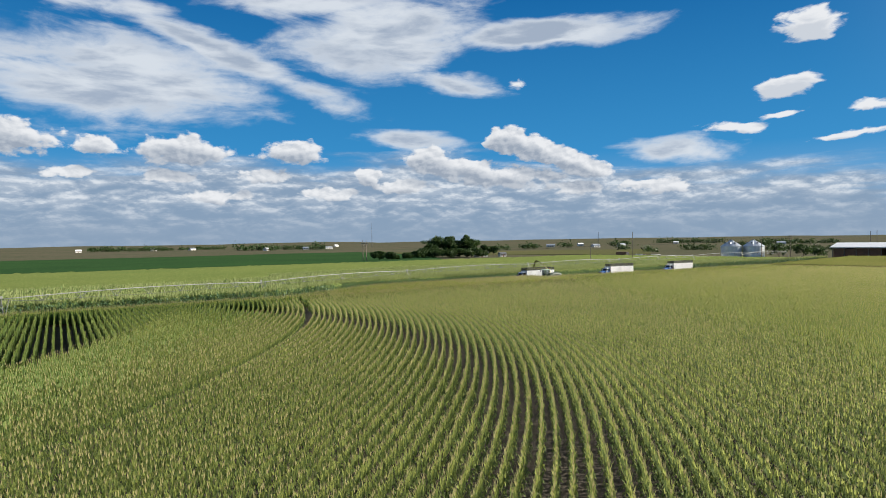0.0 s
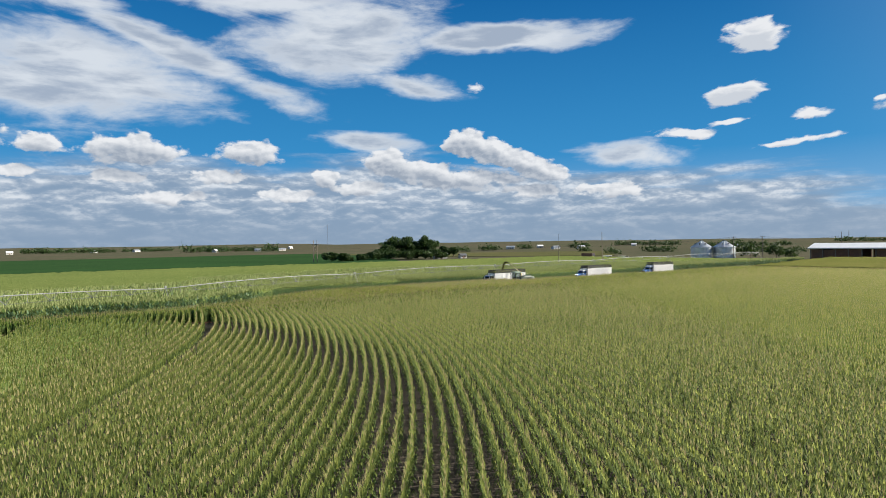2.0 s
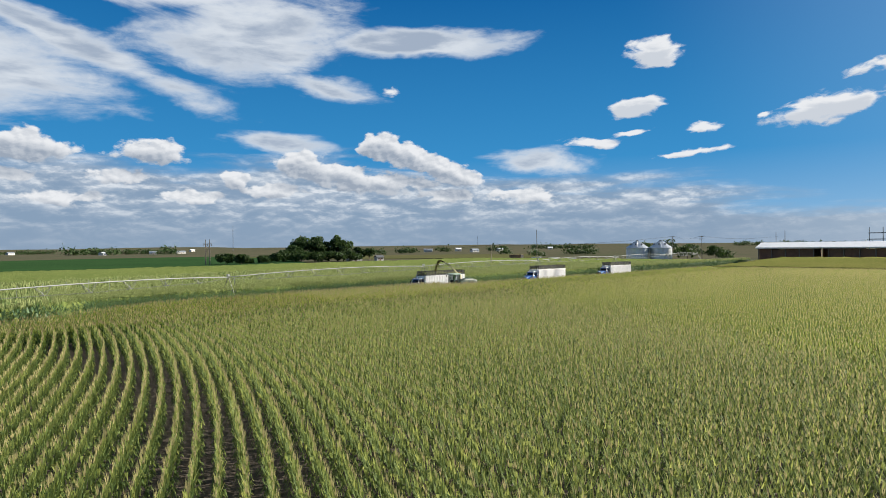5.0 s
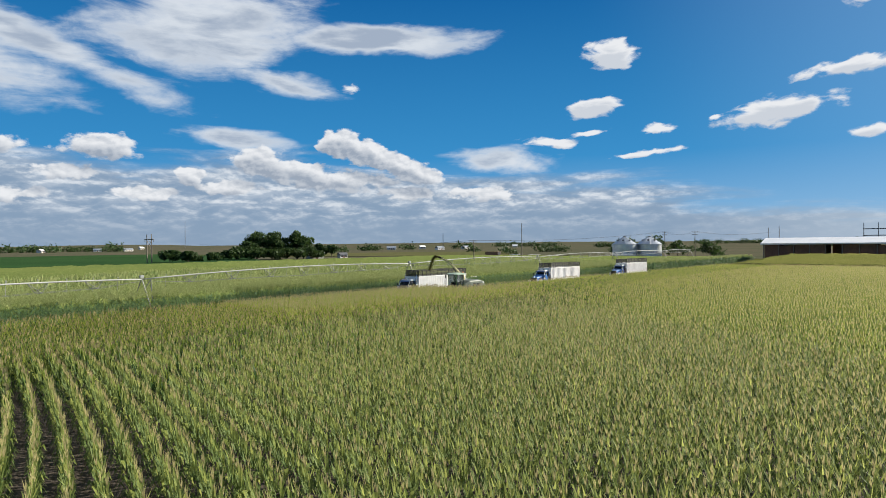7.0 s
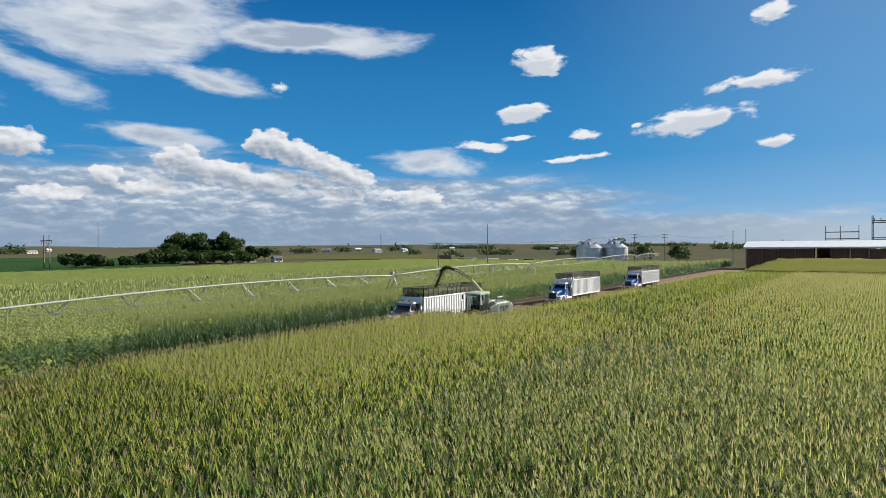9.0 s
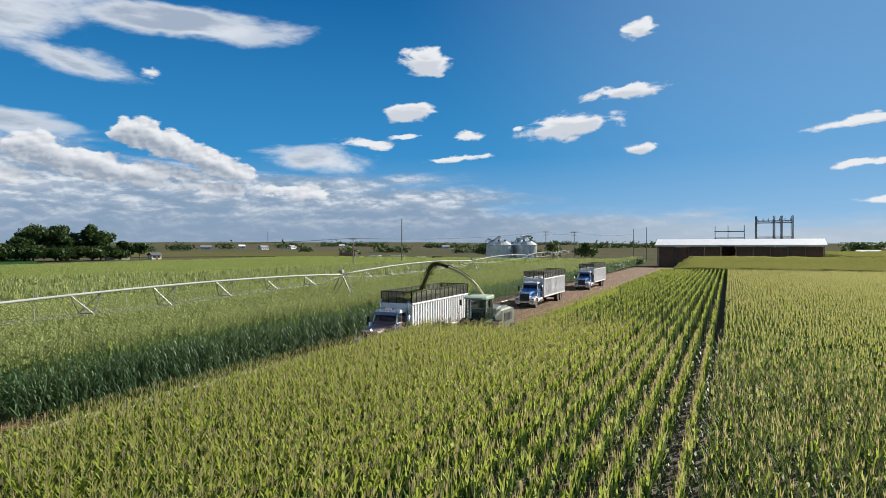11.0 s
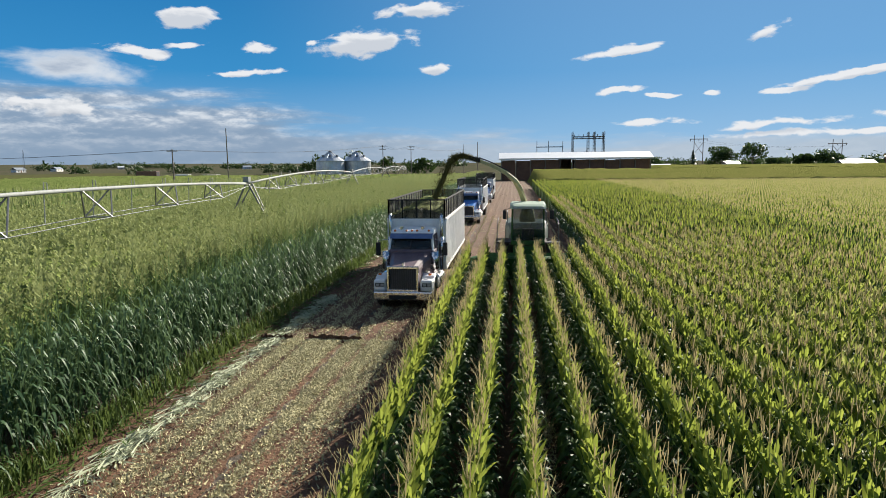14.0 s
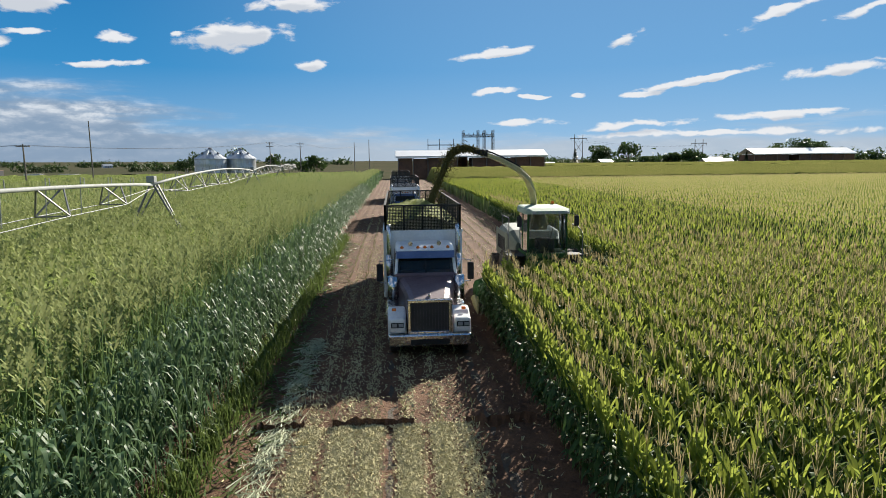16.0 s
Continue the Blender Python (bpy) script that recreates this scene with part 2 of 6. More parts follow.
def leaf_material(name, base, other, glow, rough=0.4, through_light=0.45, patch=0.05, gloss=0.18):
    """A leaf: gloss on top, light passing through, colour by leaf and by patch of the field."""
    m = bpy.data.materials.new(name)
    m.use_nodes = True
    n = Net(m.node_tree)
    p = m.node_tree.nodes["Principled BSDF"]
    out = m.node_tree.nodes["Material Output"]
    geo = n.node("ShaderNodeNewGeometry")
    pos = n.node("ShaderNodeTexCoord").outputs["Object"]
    wide = n.noise(pos, patch, 4.0, 0.6)
    f = n.math("ADD", n.math("MULTIPLY", geo.outputs["Random Per Island"], 0.55), n.math("MULTIPLY", n.smooth(wide, 0.3, 0.7), 0.45))
    c = n.mix(f, (*base, 1), (*other, 1))
    c = n.mix(n.math("MULTIPLY", n.smooth(n.noise(pos, 14.0, 3.0), 0.5, 0.75), 0.35), c, (*glow, 1))
    n.put(p.inputs["Base Color"], c)
    p.inputs["Roughness"].default_value = rough
    p.inputs["Specular IOR Level"].default_value = gloss
    tr = n.node("ShaderNodeBsdfTranslucent")
    n.put(tr.inputs["Color"], n.mix(0.5, c, (*glow, 1)))
    mx = n.node("ShaderNodeMixShader")
    mx.inputs[0].default_value = through_light
    n.put(mx.inputs[1], p.outputs[0])
    n.put(mx.inputs[2], tr.outputs[0])
    n.put(out.inputs["Surface"], mx.outputs[0])
    return m


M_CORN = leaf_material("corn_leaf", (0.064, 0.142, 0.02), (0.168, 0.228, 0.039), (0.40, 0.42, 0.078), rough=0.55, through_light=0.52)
# Lower leaves: deeper green, with the shade between rows put into the colour.
M_CORN_SHADE = leaf_material("corn_shade_leaf", (0.026, 0.062, 0.018), (0.048, 0.095, 0.025), (0.08, 0.13, 0.033), rough=0.5, through_light=0.25, gloss=0.15)
M_CORN_PALE = leaf_material("pale_corn_leaf", (0.14, 0.20, 0.045), (0.295, 0.33, 0.09), (0.50, 0.51, 0.155), rough=0.6, through_light=0.5)
M_CORN_MID = leaf_material("far_corn_leaf", (0.08, 0.142, 0.027), (0.185, 0.222, 0.052), (0.38, 0.39, 0.098), rough=0.6, through_light=0.5)
# Lower leaves of the pale rows: painted shade too, kept lighter in the gaps.
M_CORN_PALE_SHADE = leaf_material("pale_corn_shade_leaf", (0.08, 0.13, 0.035), (0.155, 0.205, 0.06), (0.25, 0.295, 0.097), rough=0.6, through_light=0.35)
M_TASSEL = leaf_material("corn_tassel", (0.27, 0.22, 0.11), (0.33, 0.27, 0.14), (0.38, 0.32, 0.16), rough=0.8, through_light=0.4)
M_TASSEL_PALE = leaf_material("pale_corn_tassel", (0.28, 0.25, 0.11), (0.34, 0.30, 0.14), (0.42, 0.37, 0.18), rough=0.8, through_light=0.4)
M_STALK = material("corn_stalk", (0.12, 0.16, 0.04), 0.6, second=(0.2, 0.19, 0.07), scale=2)
M_SORG = leaf_material("sorghum_leaf", (0.072, 0.142, 0.05), (0.15, 0.23, 0.083), (0.24, 0.315, 0.125), rough=0.42, through_light=0.45, gloss=0.35)
# Edge leaves: bluish, their colour darkened for the shade in the gaps between them.
M_SORG_RIM_SHADE = leaf_material("sorghum_edge_shade_leaf", (0.04, 0.09, 0.04), (0.09, 0.155, 0.068), (0.17, 0.24, 0.11), rough=0.5, through_light=0.32, gloss=0.22)
M_SORG_TOP = leaf_material("sorghum_top_leaf", (0.095, 0.165, 0.046), (0.145, 0.215, 0.062), (0.21, 0.265, 0.09), rough=0.55, through_light=0.42)
M_HEAD = leaf_material("sorghum_head", (0.195, 0.235, 0.085), (0.28, 0.31, 0.125), (0.34, 0.36, 0.155), rough=0.9, through_light=0.3)
M_GRASS = leaf_material("grass_blade", (0.045, 0.09, 0.02), (0.085, 0.13, 0.035), (0.15, 0.19, 0.055), patch=0.5, gloss=0.1)
M_SOIL = material("soil", (0.048, 0.036, 0.026), 0.95, second=(0.08, 0.06, 0.042), scale=0.6, bump=0.9, bump_scale=9)
M_STUBBLE = material("stubble_soil", (0.078, 0.043, 0.027), 0.95, second=(0.148, 0.082, 0.049), scale=0.9, bump=0.9, bump_scale=14, spec=0.2)
M_STRAW = leaf_material("chaff", (0.36, 0.325, 0.18), (0.50, 0.46, 0.27), (0.58, 0.54, 0.34), rough=0.85, through_light=0.1, patch=0.7)
M_WINDROW = leaf_material("flattened_leaf", (0.34, 0.38, 0.25), (0.46, 0.49, 0.34), (0.52, 0.53, 0.38), rough=0.6, through_light=0.2, patch=0.7)
M_SILAGE = leaf_material("silage", (0.13, 0.16, 0.035), (0.20, 0.22, 0.06), (0.3, 0.3, 0.1), rough=0.8, through_light=0.15, patch=0.7)
M_SILAGE_DARK = leaf_material("blown_silage", (0.06, 0.056, 0.017), (0.10, 0.09, 0.03), (0.16, 0.15, 0.055), rough=0.9, through_light=0.1, patch=0.7)
M_WHITE = material("white_paint", (0.78, 0.78, 0.77), 0.4, var=0.16, scale=1.6, coat=0.2)
M_WHITE_DULL = material("white_steel", (0.62, 0.63, 0.63), 0.5, var=0.25, scale=1.2)
M_PLUM = material("plum_paint", (0.13, 0.09, 0.105), 0.5, second=(0.09, 0.058, 0.072), scale=1.5, coat=0.15)
M_BLUE = material("blue_paint", (0.03, 0.16, 0.50), 0.3, var=0.25, scale=1.5, coat=0.6)
M_NAVY = material("navy_paint", (0.02, 0.06, 0.2), 0.3, var=0.25, scale=1.5, coat=0.6)
M_VISOR = material("visor_blue", (0.10, 0.14, 0.27), 0.25, var=0.3, scale=2, coat=0.5)
M_CHROME = material("chrome", (0.62, 0.62, 0.63), 0.25, metal=1.0, var=0.08, scale=1)
M_DARK = material("black_plastic", (0.025, 0.025, 0.027), 0.75, var=0.3, spec=0.25)
M_MESHN = material("black_screen", (0.03, 0.032, 0.03), 0.6, var=0.3)
M_RUBBER = material("tyre_rubber", (0.028, 0.027, 0.026), 0.85, second=(0.08, 0.06, 0.045), scale=2)
M_GREEN = material("green_paint", (0.03, 0.09, 0.026), 0.7, var=0.3, scale=1.5, spec=0.08)
M_YELLOW = material("yellow_paint", (0.46, 0.41, 0.20), 0.6, second=(0.32, 0.28, 0.13), scale=2)
M_PALE = material("pale_panel", (0.13, 0.15, 0.12), 0.55, second=(0.09, 0.11, 0.085), scale=1.2, spec=0.3)
M_ROOFP = material("pale_green_roof", (0.22, 0.29, 0.23), 0.7, second=(0.28, 0.35, 0.28), scale=1.5, spec=0.15)
M_LAMP = material("clear_lens", (0.32, 0.34, 0.34), 0.15, var=0.2)
M_AMBER = material("amber_lens", (0.65, 0.16, 0.02), 0.25, var=0.2)
M_RED = material("red_lens", (0.5, 0.03, 0.02), 0.3, var=0.2)
M_PIPE = material("pivot_pipe", (0.30, 0.31, 0.30), 0.75, metal=0.1, var=0.2, scale=0.8, spec=0.2)
M_GRILLE = material("grille_screen", (0.06, 0.06, 0.064), 0.5, metal=0.2, var=0.3)
M_GALV = material("galvanised_steel", (0.58, 0.60, 0.62), 0.38, metal=0.75, var=0.22, scale=0.7)
M_GALV_DK = material("dark_galvanised_steel", (0.16, 0.165, 0.17), 0.5, metal=0.5, var=0.3, scale=1)
M_WOOD = material("weathered_pole", (0.13, 0.10, 0.08), 0.85, second=(0.2, 0.17, 0.14), scale=1.2, bump=0.4, bump_scale=20)
M_ROOF = material("white_sheet_roof", (0.82, 0.82, 0.82), 0.45, var=0.1, scale=0.25)
M_HAY = material("brown_wall", (0.17, 0.09, 0.055), 0.95, second=(0.11, 0.06, 0.04), scale=0.5, bump=0.8, bump_scale=5)
M_RUST = material("rusty_sheet", (0.20, 0.11, 0.07), 0.8, second=(0.12, 0.07, 0.05), scale=0.5)
M_WALL = material("pale_wall", (0.6, 0.58, 0.54), 0.8, var=0.2, scale=0.6)
M_BARK = material("bark", (0.10, 0.075, 0.055), 0.9, second=(0.16, 0.13, 0.10), scale=1.5, bump=0.6, bump_scale=10)
M_TREE = leaf_material("tree_leaf", (0.022, 0.045, 0.012), (0.04, 0.075, 0.02), (0.07, 0.11, 0.03), rough=0.5, through_light=0.25)
M_PINE = leaf_material("pine_needle", (0.015, 0.035, 0.014), (0.025, 0.05, 0.018), (0.04, 0.07, 0.02), rough=0.6, through_light=0.1)


def glass_material():
    m = bpy.data.materials.new("window_glass")
    m.use_nodes = True
    p = m.node_tree.nodes["Principled BSDF"]
    p.inputs["Base Color"].default_value = (0.20, 0.24, 0.25, 1)
    p.inputs["Roughness"].default_value = 0.04
    p.inputs["Transmission Weight"].default_value = 0.9
    p.inputs["IOR"].default_value = 1.3
    return m


M_GLASS = glass_material()


def canopy_material(name, a, b, c, wide, grain, bump=1.0):
    """A crop seen from far: patches, plants and tips."""
    m = bpy.data.materials.new(name)
    m.use_nodes = True
    n = Net(m.node_tree)
    p = m.node_tree.nodes["Principled BSDF"]
    pos = n.node("ShaderNodeTexCoord").outputs["Object"]
    fine = n.noise(pos, grain, 5.0, 0.7)
    col = n.mix(n.smooth(n.noise(pos, wide, 5.0, 0.6), 0.3, 0.7), (*a, 1), (*b, 1))
    col = n.mix(n.smooth(fine, 0.42, 0.72), col, (*c, 1))
    n.put(p.inputs["Base Color"], col)
    p.inputs["Roughness"].default_value, p.inputs["Specular IOR Level"].default_value = 1.0, 0.0
    bp = n.node("ShaderNodeBump")
    bp.inputs["Strength"].default_value, bp.inputs["Distance"].default_value = bump, 0.4
    n.put(bp.inputs["Height"], fine)
    n.put(p.inputs["Normal"], bp.outputs[0])
    return m


M_CANOPY = canopy_material("corn_canopy", (0.112, 0.125, 0.031), (0.142, 0.143, 0.042), (0.178, 0.17, 0.059), 0.03, 1.6)
M_SORG_CANOPY = canopy_material("sorghum_canopy", (0.105, 0.143, 0.040), (0.13, 0.16, 0.047), (0.17, 0.195, 0.066), 0.02, 1.4)
M_FAR_GREEN = canopy_material("dark_green_crop", (0.0191, 0.0478, 0.0191), (0.0261, 0.0609, 0.0218), (0.0348, 0.0696, 0.0261), 0.01, 0.6)
# Distance haze is put into these cooler, greyer grassland colours.
M_FAR_TAN = canopy_material("hazed_grassland", (0.078, 0.072, 0.050), (0.052, 0.062, 0.036), (0.10, 0.086, 0.062), 0.006, 0.12)
M_FAR_BROWN = canopy_material("dry_stubble", (0.1305, 0.0870, 0.0522), (0.1044, 0.0740, 0.0435), (0.1566, 0.1131, 0.0696), 0.02, 0.4)
M_FAR_LIGHT = canopy_material("pale_green_pasture", (0.0653, 0.0740, 0.0278), (0.0870, 0.0827, 0.0391), (0.1044, 0.1001, 0.0522), 0.01, 0.3)

# ---- mesh helpers ----
def part(name, bm, mat, parent=None, label="", smooth=False):
    """Links a bmesh as one mesh object, under a thing or part where one is given."""
    me = bpy.data.meshes.new(name)
    bm.normal_update()
    bm.to_mesh(me)
    bm.free()
    if smooth:
        me.shade_smooth()
    for m in (mat if isinstance(mat, (list, tuple)) else [mat]):
        me.materials.append(m)
    ob = new(name, me)
    if parent:
        ob.parent = parent
    if label:
        ob["label"] = label
    return ob


def thing(name, place, label, category, group="", kind="", turn=0.0):
    ob = new(name)
    ob.matrix_world = pose(*place, 0, 0, turn)
    ob.empty_display_size = 0.3
    return tagged(ob, label, category, group, kind)


def add_box(bm, lo, hi, bevel=0.0, taper=None):
    """A box from corner to corner; taper: (x, y) scale of the top face about its centre."""
    r = bmesh.ops.create_cube(bm, size=1.0)
    vs = r["verts"]
    c = [(a + b) / 2 for a, b in zip(lo, hi)]
    s = [b - a for a, b in zip(lo, hi)]
    for v in vs:
        k = taper if taper and v.co.z > 0 else (1, 1)
        v.co = Vector((c[0] + v.co.x * s[0] * k[0], c[1] + v.co.y * s[1] * k[1], c[2] + v.co.z * s[2]))
    if bevel:
        es = list({e for v in vs for e in v.link_edges})
        bmesh.ops.bevel(bm, geom=es, offset=bevel, segments=2, affect="EDGES", profile=0.5)
    return bm


def box(lo, hi, bevel=0.02, taper=None):
    return add_box(bmesh.new(), lo, hi, bevel, taper)


def add_tube(bm, points, radius, sides=8, caps=True):
    """A tube along a line of points; radius: one for all, or one for each."""
    pts = [Vector(p) for p in points]
    rad = radius if isinstance(radius, (list, tuple)) else [radius] * len(pts)
    rings = []
    for i, p in enumerate(pts):
        d = (pts[min(i + 1, len(pts) - 1)] - pts[max(i - 1, 0)]).normalized()
        up = Vector((0, 0, 1)) if abs(d.z) < 0.95 else Vector((1, 0, 0))
        a = d.cross(up).normalized()
        b = a.cross(d)
        rings.append([bm.verts.new(p + (a * math.cos(t) + b * math.sin(t)) * rad[i]) for t in [2 * math.pi * k / sides for k in range(sides)]])
    for r0, r1 in zip(rings, rings[1:]):
        for k in range(sides):
            bm.faces.new((r0[k], r0[(k + 1) % sides], r1[(k + 1) % sides], r1[k]))
    if caps:
        bm.faces.new(rings[0][::-1])
        bm.faces.new(rings[-1])
    return bm


def tube(points, radius, sides=8, caps=True):
    return add_tube(bmesh.new(), points, radius, sides, caps)


def lathe(profile, sides=32, axis="z"):
    """A turned body from (radius, height) pairs."""
    bm = bmesh.new()
    rings = []
    for r, h in profile:
        ring = []
        for k in range(sides):
            t = 2 * math.pi * k / sides
            a, b = r * math.cos(t), r * math.sin(t)
            ring.append(bm.verts.new({"z": (a, b, h), "x": (h, a, b), "y": (a, h, b)}[axis]))
        rings.append(ring)
    for r0, r1 in zip(rings, rings[1:]):
        for k in range(sides):
            bm.faces.new((r0[k], r0[(k + 1) % sides], r1[(k + 1) % sides], r1[k]))
    bm.faces.new(rings[0][::-1])
    bm.faces.new(rings[-1])
    bmesh.ops.recalc_face_normals(bm, faces=bm.faces)
    return bm


def prism(outline, x0, x1, bevel=0.0):
    """A body with the outline (y, z) drawn out along x."""
    bm = bmesh.new()
    a = [bm.verts.new((x0, y, z)) for y, z in outline]
    b = [bm.verts.new((x1, y, z)) for y, z in outline]
    n = len(outline)
    bm.faces.new(a)
    bm.faces.new(b[::-1])
    for i in range(n):
        bm.faces.new((a[i], b[i], b[(i + 1) % n], a[(i + 1) % n]))
    bmesh.ops.recalc_face_normals(bm, faces=bm.faces)
    if bevel:
        bmesh.ops.bevel(bm, geom=list(bm.edges), offset=bevel, segments=2, affect="EDGES", profile=0.5)
    return bm


def mesh_from_arrays(name, verts, faces, mats, mat_index=None, smooth=False):
    """One mesh from numpy arrays of vertices and triangles or quads."""
    me = bpy.data.meshes.new(name)
    verts = np.asarray(verts, dtype=np.float32).reshape(-1, 3)
    faces = np.asarray(faces, dtype=np.int32)
    k = faces.shape[1]
    me.vertices.add(len(verts))
    me.vertices.foreach_set("co", verts.ravel())
    me.loops.add(faces.size)
    me.loops.foreach_set("vertex_index", faces.ravel())
    me.polygons.add(len(faces))
    me.polygons.foreach_set("loop_start", np.arange(0, faces.size, k, dtype=np.int32))
    for m in mats:
        me.materials.append(m)
    if mat_index is not None:
        me.polygons.foreach_set("material_index", np.asarray(mat_index, dtype=np.int32))
    me.update(calc_edges=True)
    if smooth:
        me.shade_smooth()
    return new(name, me)


# ---- crops ----
class Plant:
    """A plant made of strips, kept as arrays so that a field of it is quick to lay out."""

    def __init__(self):
        self.v, self.f, self.m = [], [], []

    def strip(self, pts, widths, side, mat):
        """A blade along pts; widths at each point (0 at the tip closes it); side: the way across."""
        n0 = len(self.v)
        side = np.asarray(side, float)
        last = len(pts) - 1
        for i, (p, wd) in enumerate(zip(pts, widths)):
            p = np.asarray(p, float)
            self.v += [p] if i == last and wd == 0 else [p - side * wd / 2, p + side * wd / 2]
        for i in range(last):
            a = n0 + 2 * i
            if i == last - 1 and widths[-1] == 0:
                self.f.append((a, a + 1, a + 2))
                self.m.append(mat)
            else:
                self.f += [(a, a + 1, a + 3), (a, a + 3, a + 2)]
                self.m += [mat, mat]

    def arrays(self):
        return np.array(self.v), np.array(self.f), np.array(self.m)


def arched_leaf(pl, rng, z0, length, lift, droop, width, mat, segs, ang, start=0.02):
    """A leaf that leaves the stalk at z0, rises and bends over."""
    dx, dy = math.cos(ang), math.sin(ang)
    twist = rng.uniform(-0.35, 0.35)
    side = np.array([-dy * math.cos(twist), dx * math.cos(twist), math.sin(twist)])
    pts, wd = [], []
    for i in range(segs + 1):
        s = i / segs
        r = start + length * (s * math.cos(lift) * (1 - 0.1 * s))
        z = z0 + length * (s * math.sin(lift) - droop * s * s)
        pts.append((dx * r, dy * r, z))
        wd.append(width * (0.55 + 1.6 * s - 2.15 * s * s) if i < segs else 0)
    pl.strip(pts, wd, side, mat)


def bent_leaf(pl, z0, reach, rise, drop, width, mat, ang, side_tilt=0.0):
    """A leaf of two faces: up to a wide bend, then over to the tip."""
    c, sn = math.cos(ang), math.sin(ang)
    side = np.array([-sn, c, side_tilt]) * width / 2
    base, mid, tip = np.array([0, 0, z0]), np.array([c * reach * 0.6, sn * reach * 0.6, z0 + rise]), np.array([c * reach, sn * reach, z0 + rise - drop])
    n = len(pl.v)
    pl.v += [base, mid - side, mid + side, tip]
    pl.f += [(n, n + 1, n + 2), (n + 1, n + 3, n + 2)]
    pl.m += [mat, mat]


def corn_plant(rng, detail):
    """Materials: 0 upper leaf, 1 lower leaf with row shade in its colour, 2 tassel, 3 stalk."""
    pl = Plant()
    h = 2.3
    if detail == 0:
        pl.strip([(0, 0, 0), (0, 0, 1.2), (0, 0, h)], (0.035, 0.03, 0.015), (1, 0, 0), 3)
        for i in range(9):                  # long leaves that arch over into the gap between the rows
            up = i / 8
            ang = math.pi * (i % 2 + 0.5) + rng.normal(0, 0.65)
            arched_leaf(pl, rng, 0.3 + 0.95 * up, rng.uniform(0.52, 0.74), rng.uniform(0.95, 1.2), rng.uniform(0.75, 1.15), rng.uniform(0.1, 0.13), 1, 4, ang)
        for i in range(11):                  # broad upright leaves that make the crest, all ending near one height
            up = i / 10
            ang = math.pi * (i % 2) + rng.normal(0, 0.5)
            z0 = 1.3 + 0.55 * up
            rise, reach = 1.8 + 0.34 * up + rng.normal(0, 0.06) - z0, rng.uniform(0.14, 0.36) * (1 - 0.35 * up)
            droop = rng.uniform(0.15, 0.8) * (1 - 0.4 * up)
            size = math.hypot(rise, reach)
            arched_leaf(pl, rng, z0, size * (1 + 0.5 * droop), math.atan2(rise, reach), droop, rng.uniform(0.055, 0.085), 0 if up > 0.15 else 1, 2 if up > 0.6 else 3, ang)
        for k in range(5):                   # a tuft of tan tassel
            t = k * 1.3 + rng.uniform(0, 0.5)
            r = 0.02 if k == 0 else rng.uniform(0.07, 0.17)
            pl.strip([(0, 0, h - 0.2), (r * math.cos(t), r * math.sin(t), h + rng.uniform(-0.1, 0.08))], (0.012, 0.008), (-math.sin(t), math.cos(t), 0), 2)
    elif detail == 1:
        for i in range(4):
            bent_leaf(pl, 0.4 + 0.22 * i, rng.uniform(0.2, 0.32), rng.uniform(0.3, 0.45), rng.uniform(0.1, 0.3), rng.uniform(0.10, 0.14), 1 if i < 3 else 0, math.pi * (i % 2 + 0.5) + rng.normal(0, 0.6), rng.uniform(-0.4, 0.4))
        for i in range(13):                 # upright leaves in a narrow sheaf
            up = i / 12
            t = math.pi * (i % 2) + rng.normal(0, 0.6)
            reach = rng.uniform(0.1, 0.36) * (1 - 0.3 * up)
            c, sn = reach * math.cos(t), 0.75 * reach * math.sin(t)
            top = 1.78 + 0.36 * up + rng.normal(0, 0.05)
            ln = math.hypot(c, sn)
            # lower leaves of the sheaf take the shade colour
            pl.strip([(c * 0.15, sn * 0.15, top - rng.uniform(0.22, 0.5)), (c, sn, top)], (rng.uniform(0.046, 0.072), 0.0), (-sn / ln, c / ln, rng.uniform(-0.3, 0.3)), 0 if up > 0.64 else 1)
        t = rng.uniform(0, 6.28)
        for k in range(3):
            pl.strip([(0, 0, h - 0.25), (0.06 * math.cos(t + 2 * k), 0.06 * math.sin(t + 2 * k), h + rng.uniform(-0.02, 0.12))], (0.04, 0.0), (-math.sin(t), math.cos(t), 0), 2)
    else:                                   # a short stretch of row: two plants
        for x0 in (-0.14, 0.14):
            tip = h - 0.12 + rng.normal(0, 0.05)
            for i in range(5):
                t = rng.uniform(0, 6.28)
                r = rng.uniform(0.04, 0.15)
                c, sn = math.cos(t), math.sin(t)
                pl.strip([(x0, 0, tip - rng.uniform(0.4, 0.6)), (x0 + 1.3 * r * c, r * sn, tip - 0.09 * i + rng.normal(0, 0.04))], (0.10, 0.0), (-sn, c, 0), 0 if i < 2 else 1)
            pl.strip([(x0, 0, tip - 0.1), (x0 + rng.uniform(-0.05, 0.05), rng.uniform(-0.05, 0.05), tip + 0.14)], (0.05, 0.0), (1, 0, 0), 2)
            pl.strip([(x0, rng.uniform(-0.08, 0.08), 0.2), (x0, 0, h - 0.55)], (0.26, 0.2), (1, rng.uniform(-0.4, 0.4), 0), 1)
    return pl.arrays()


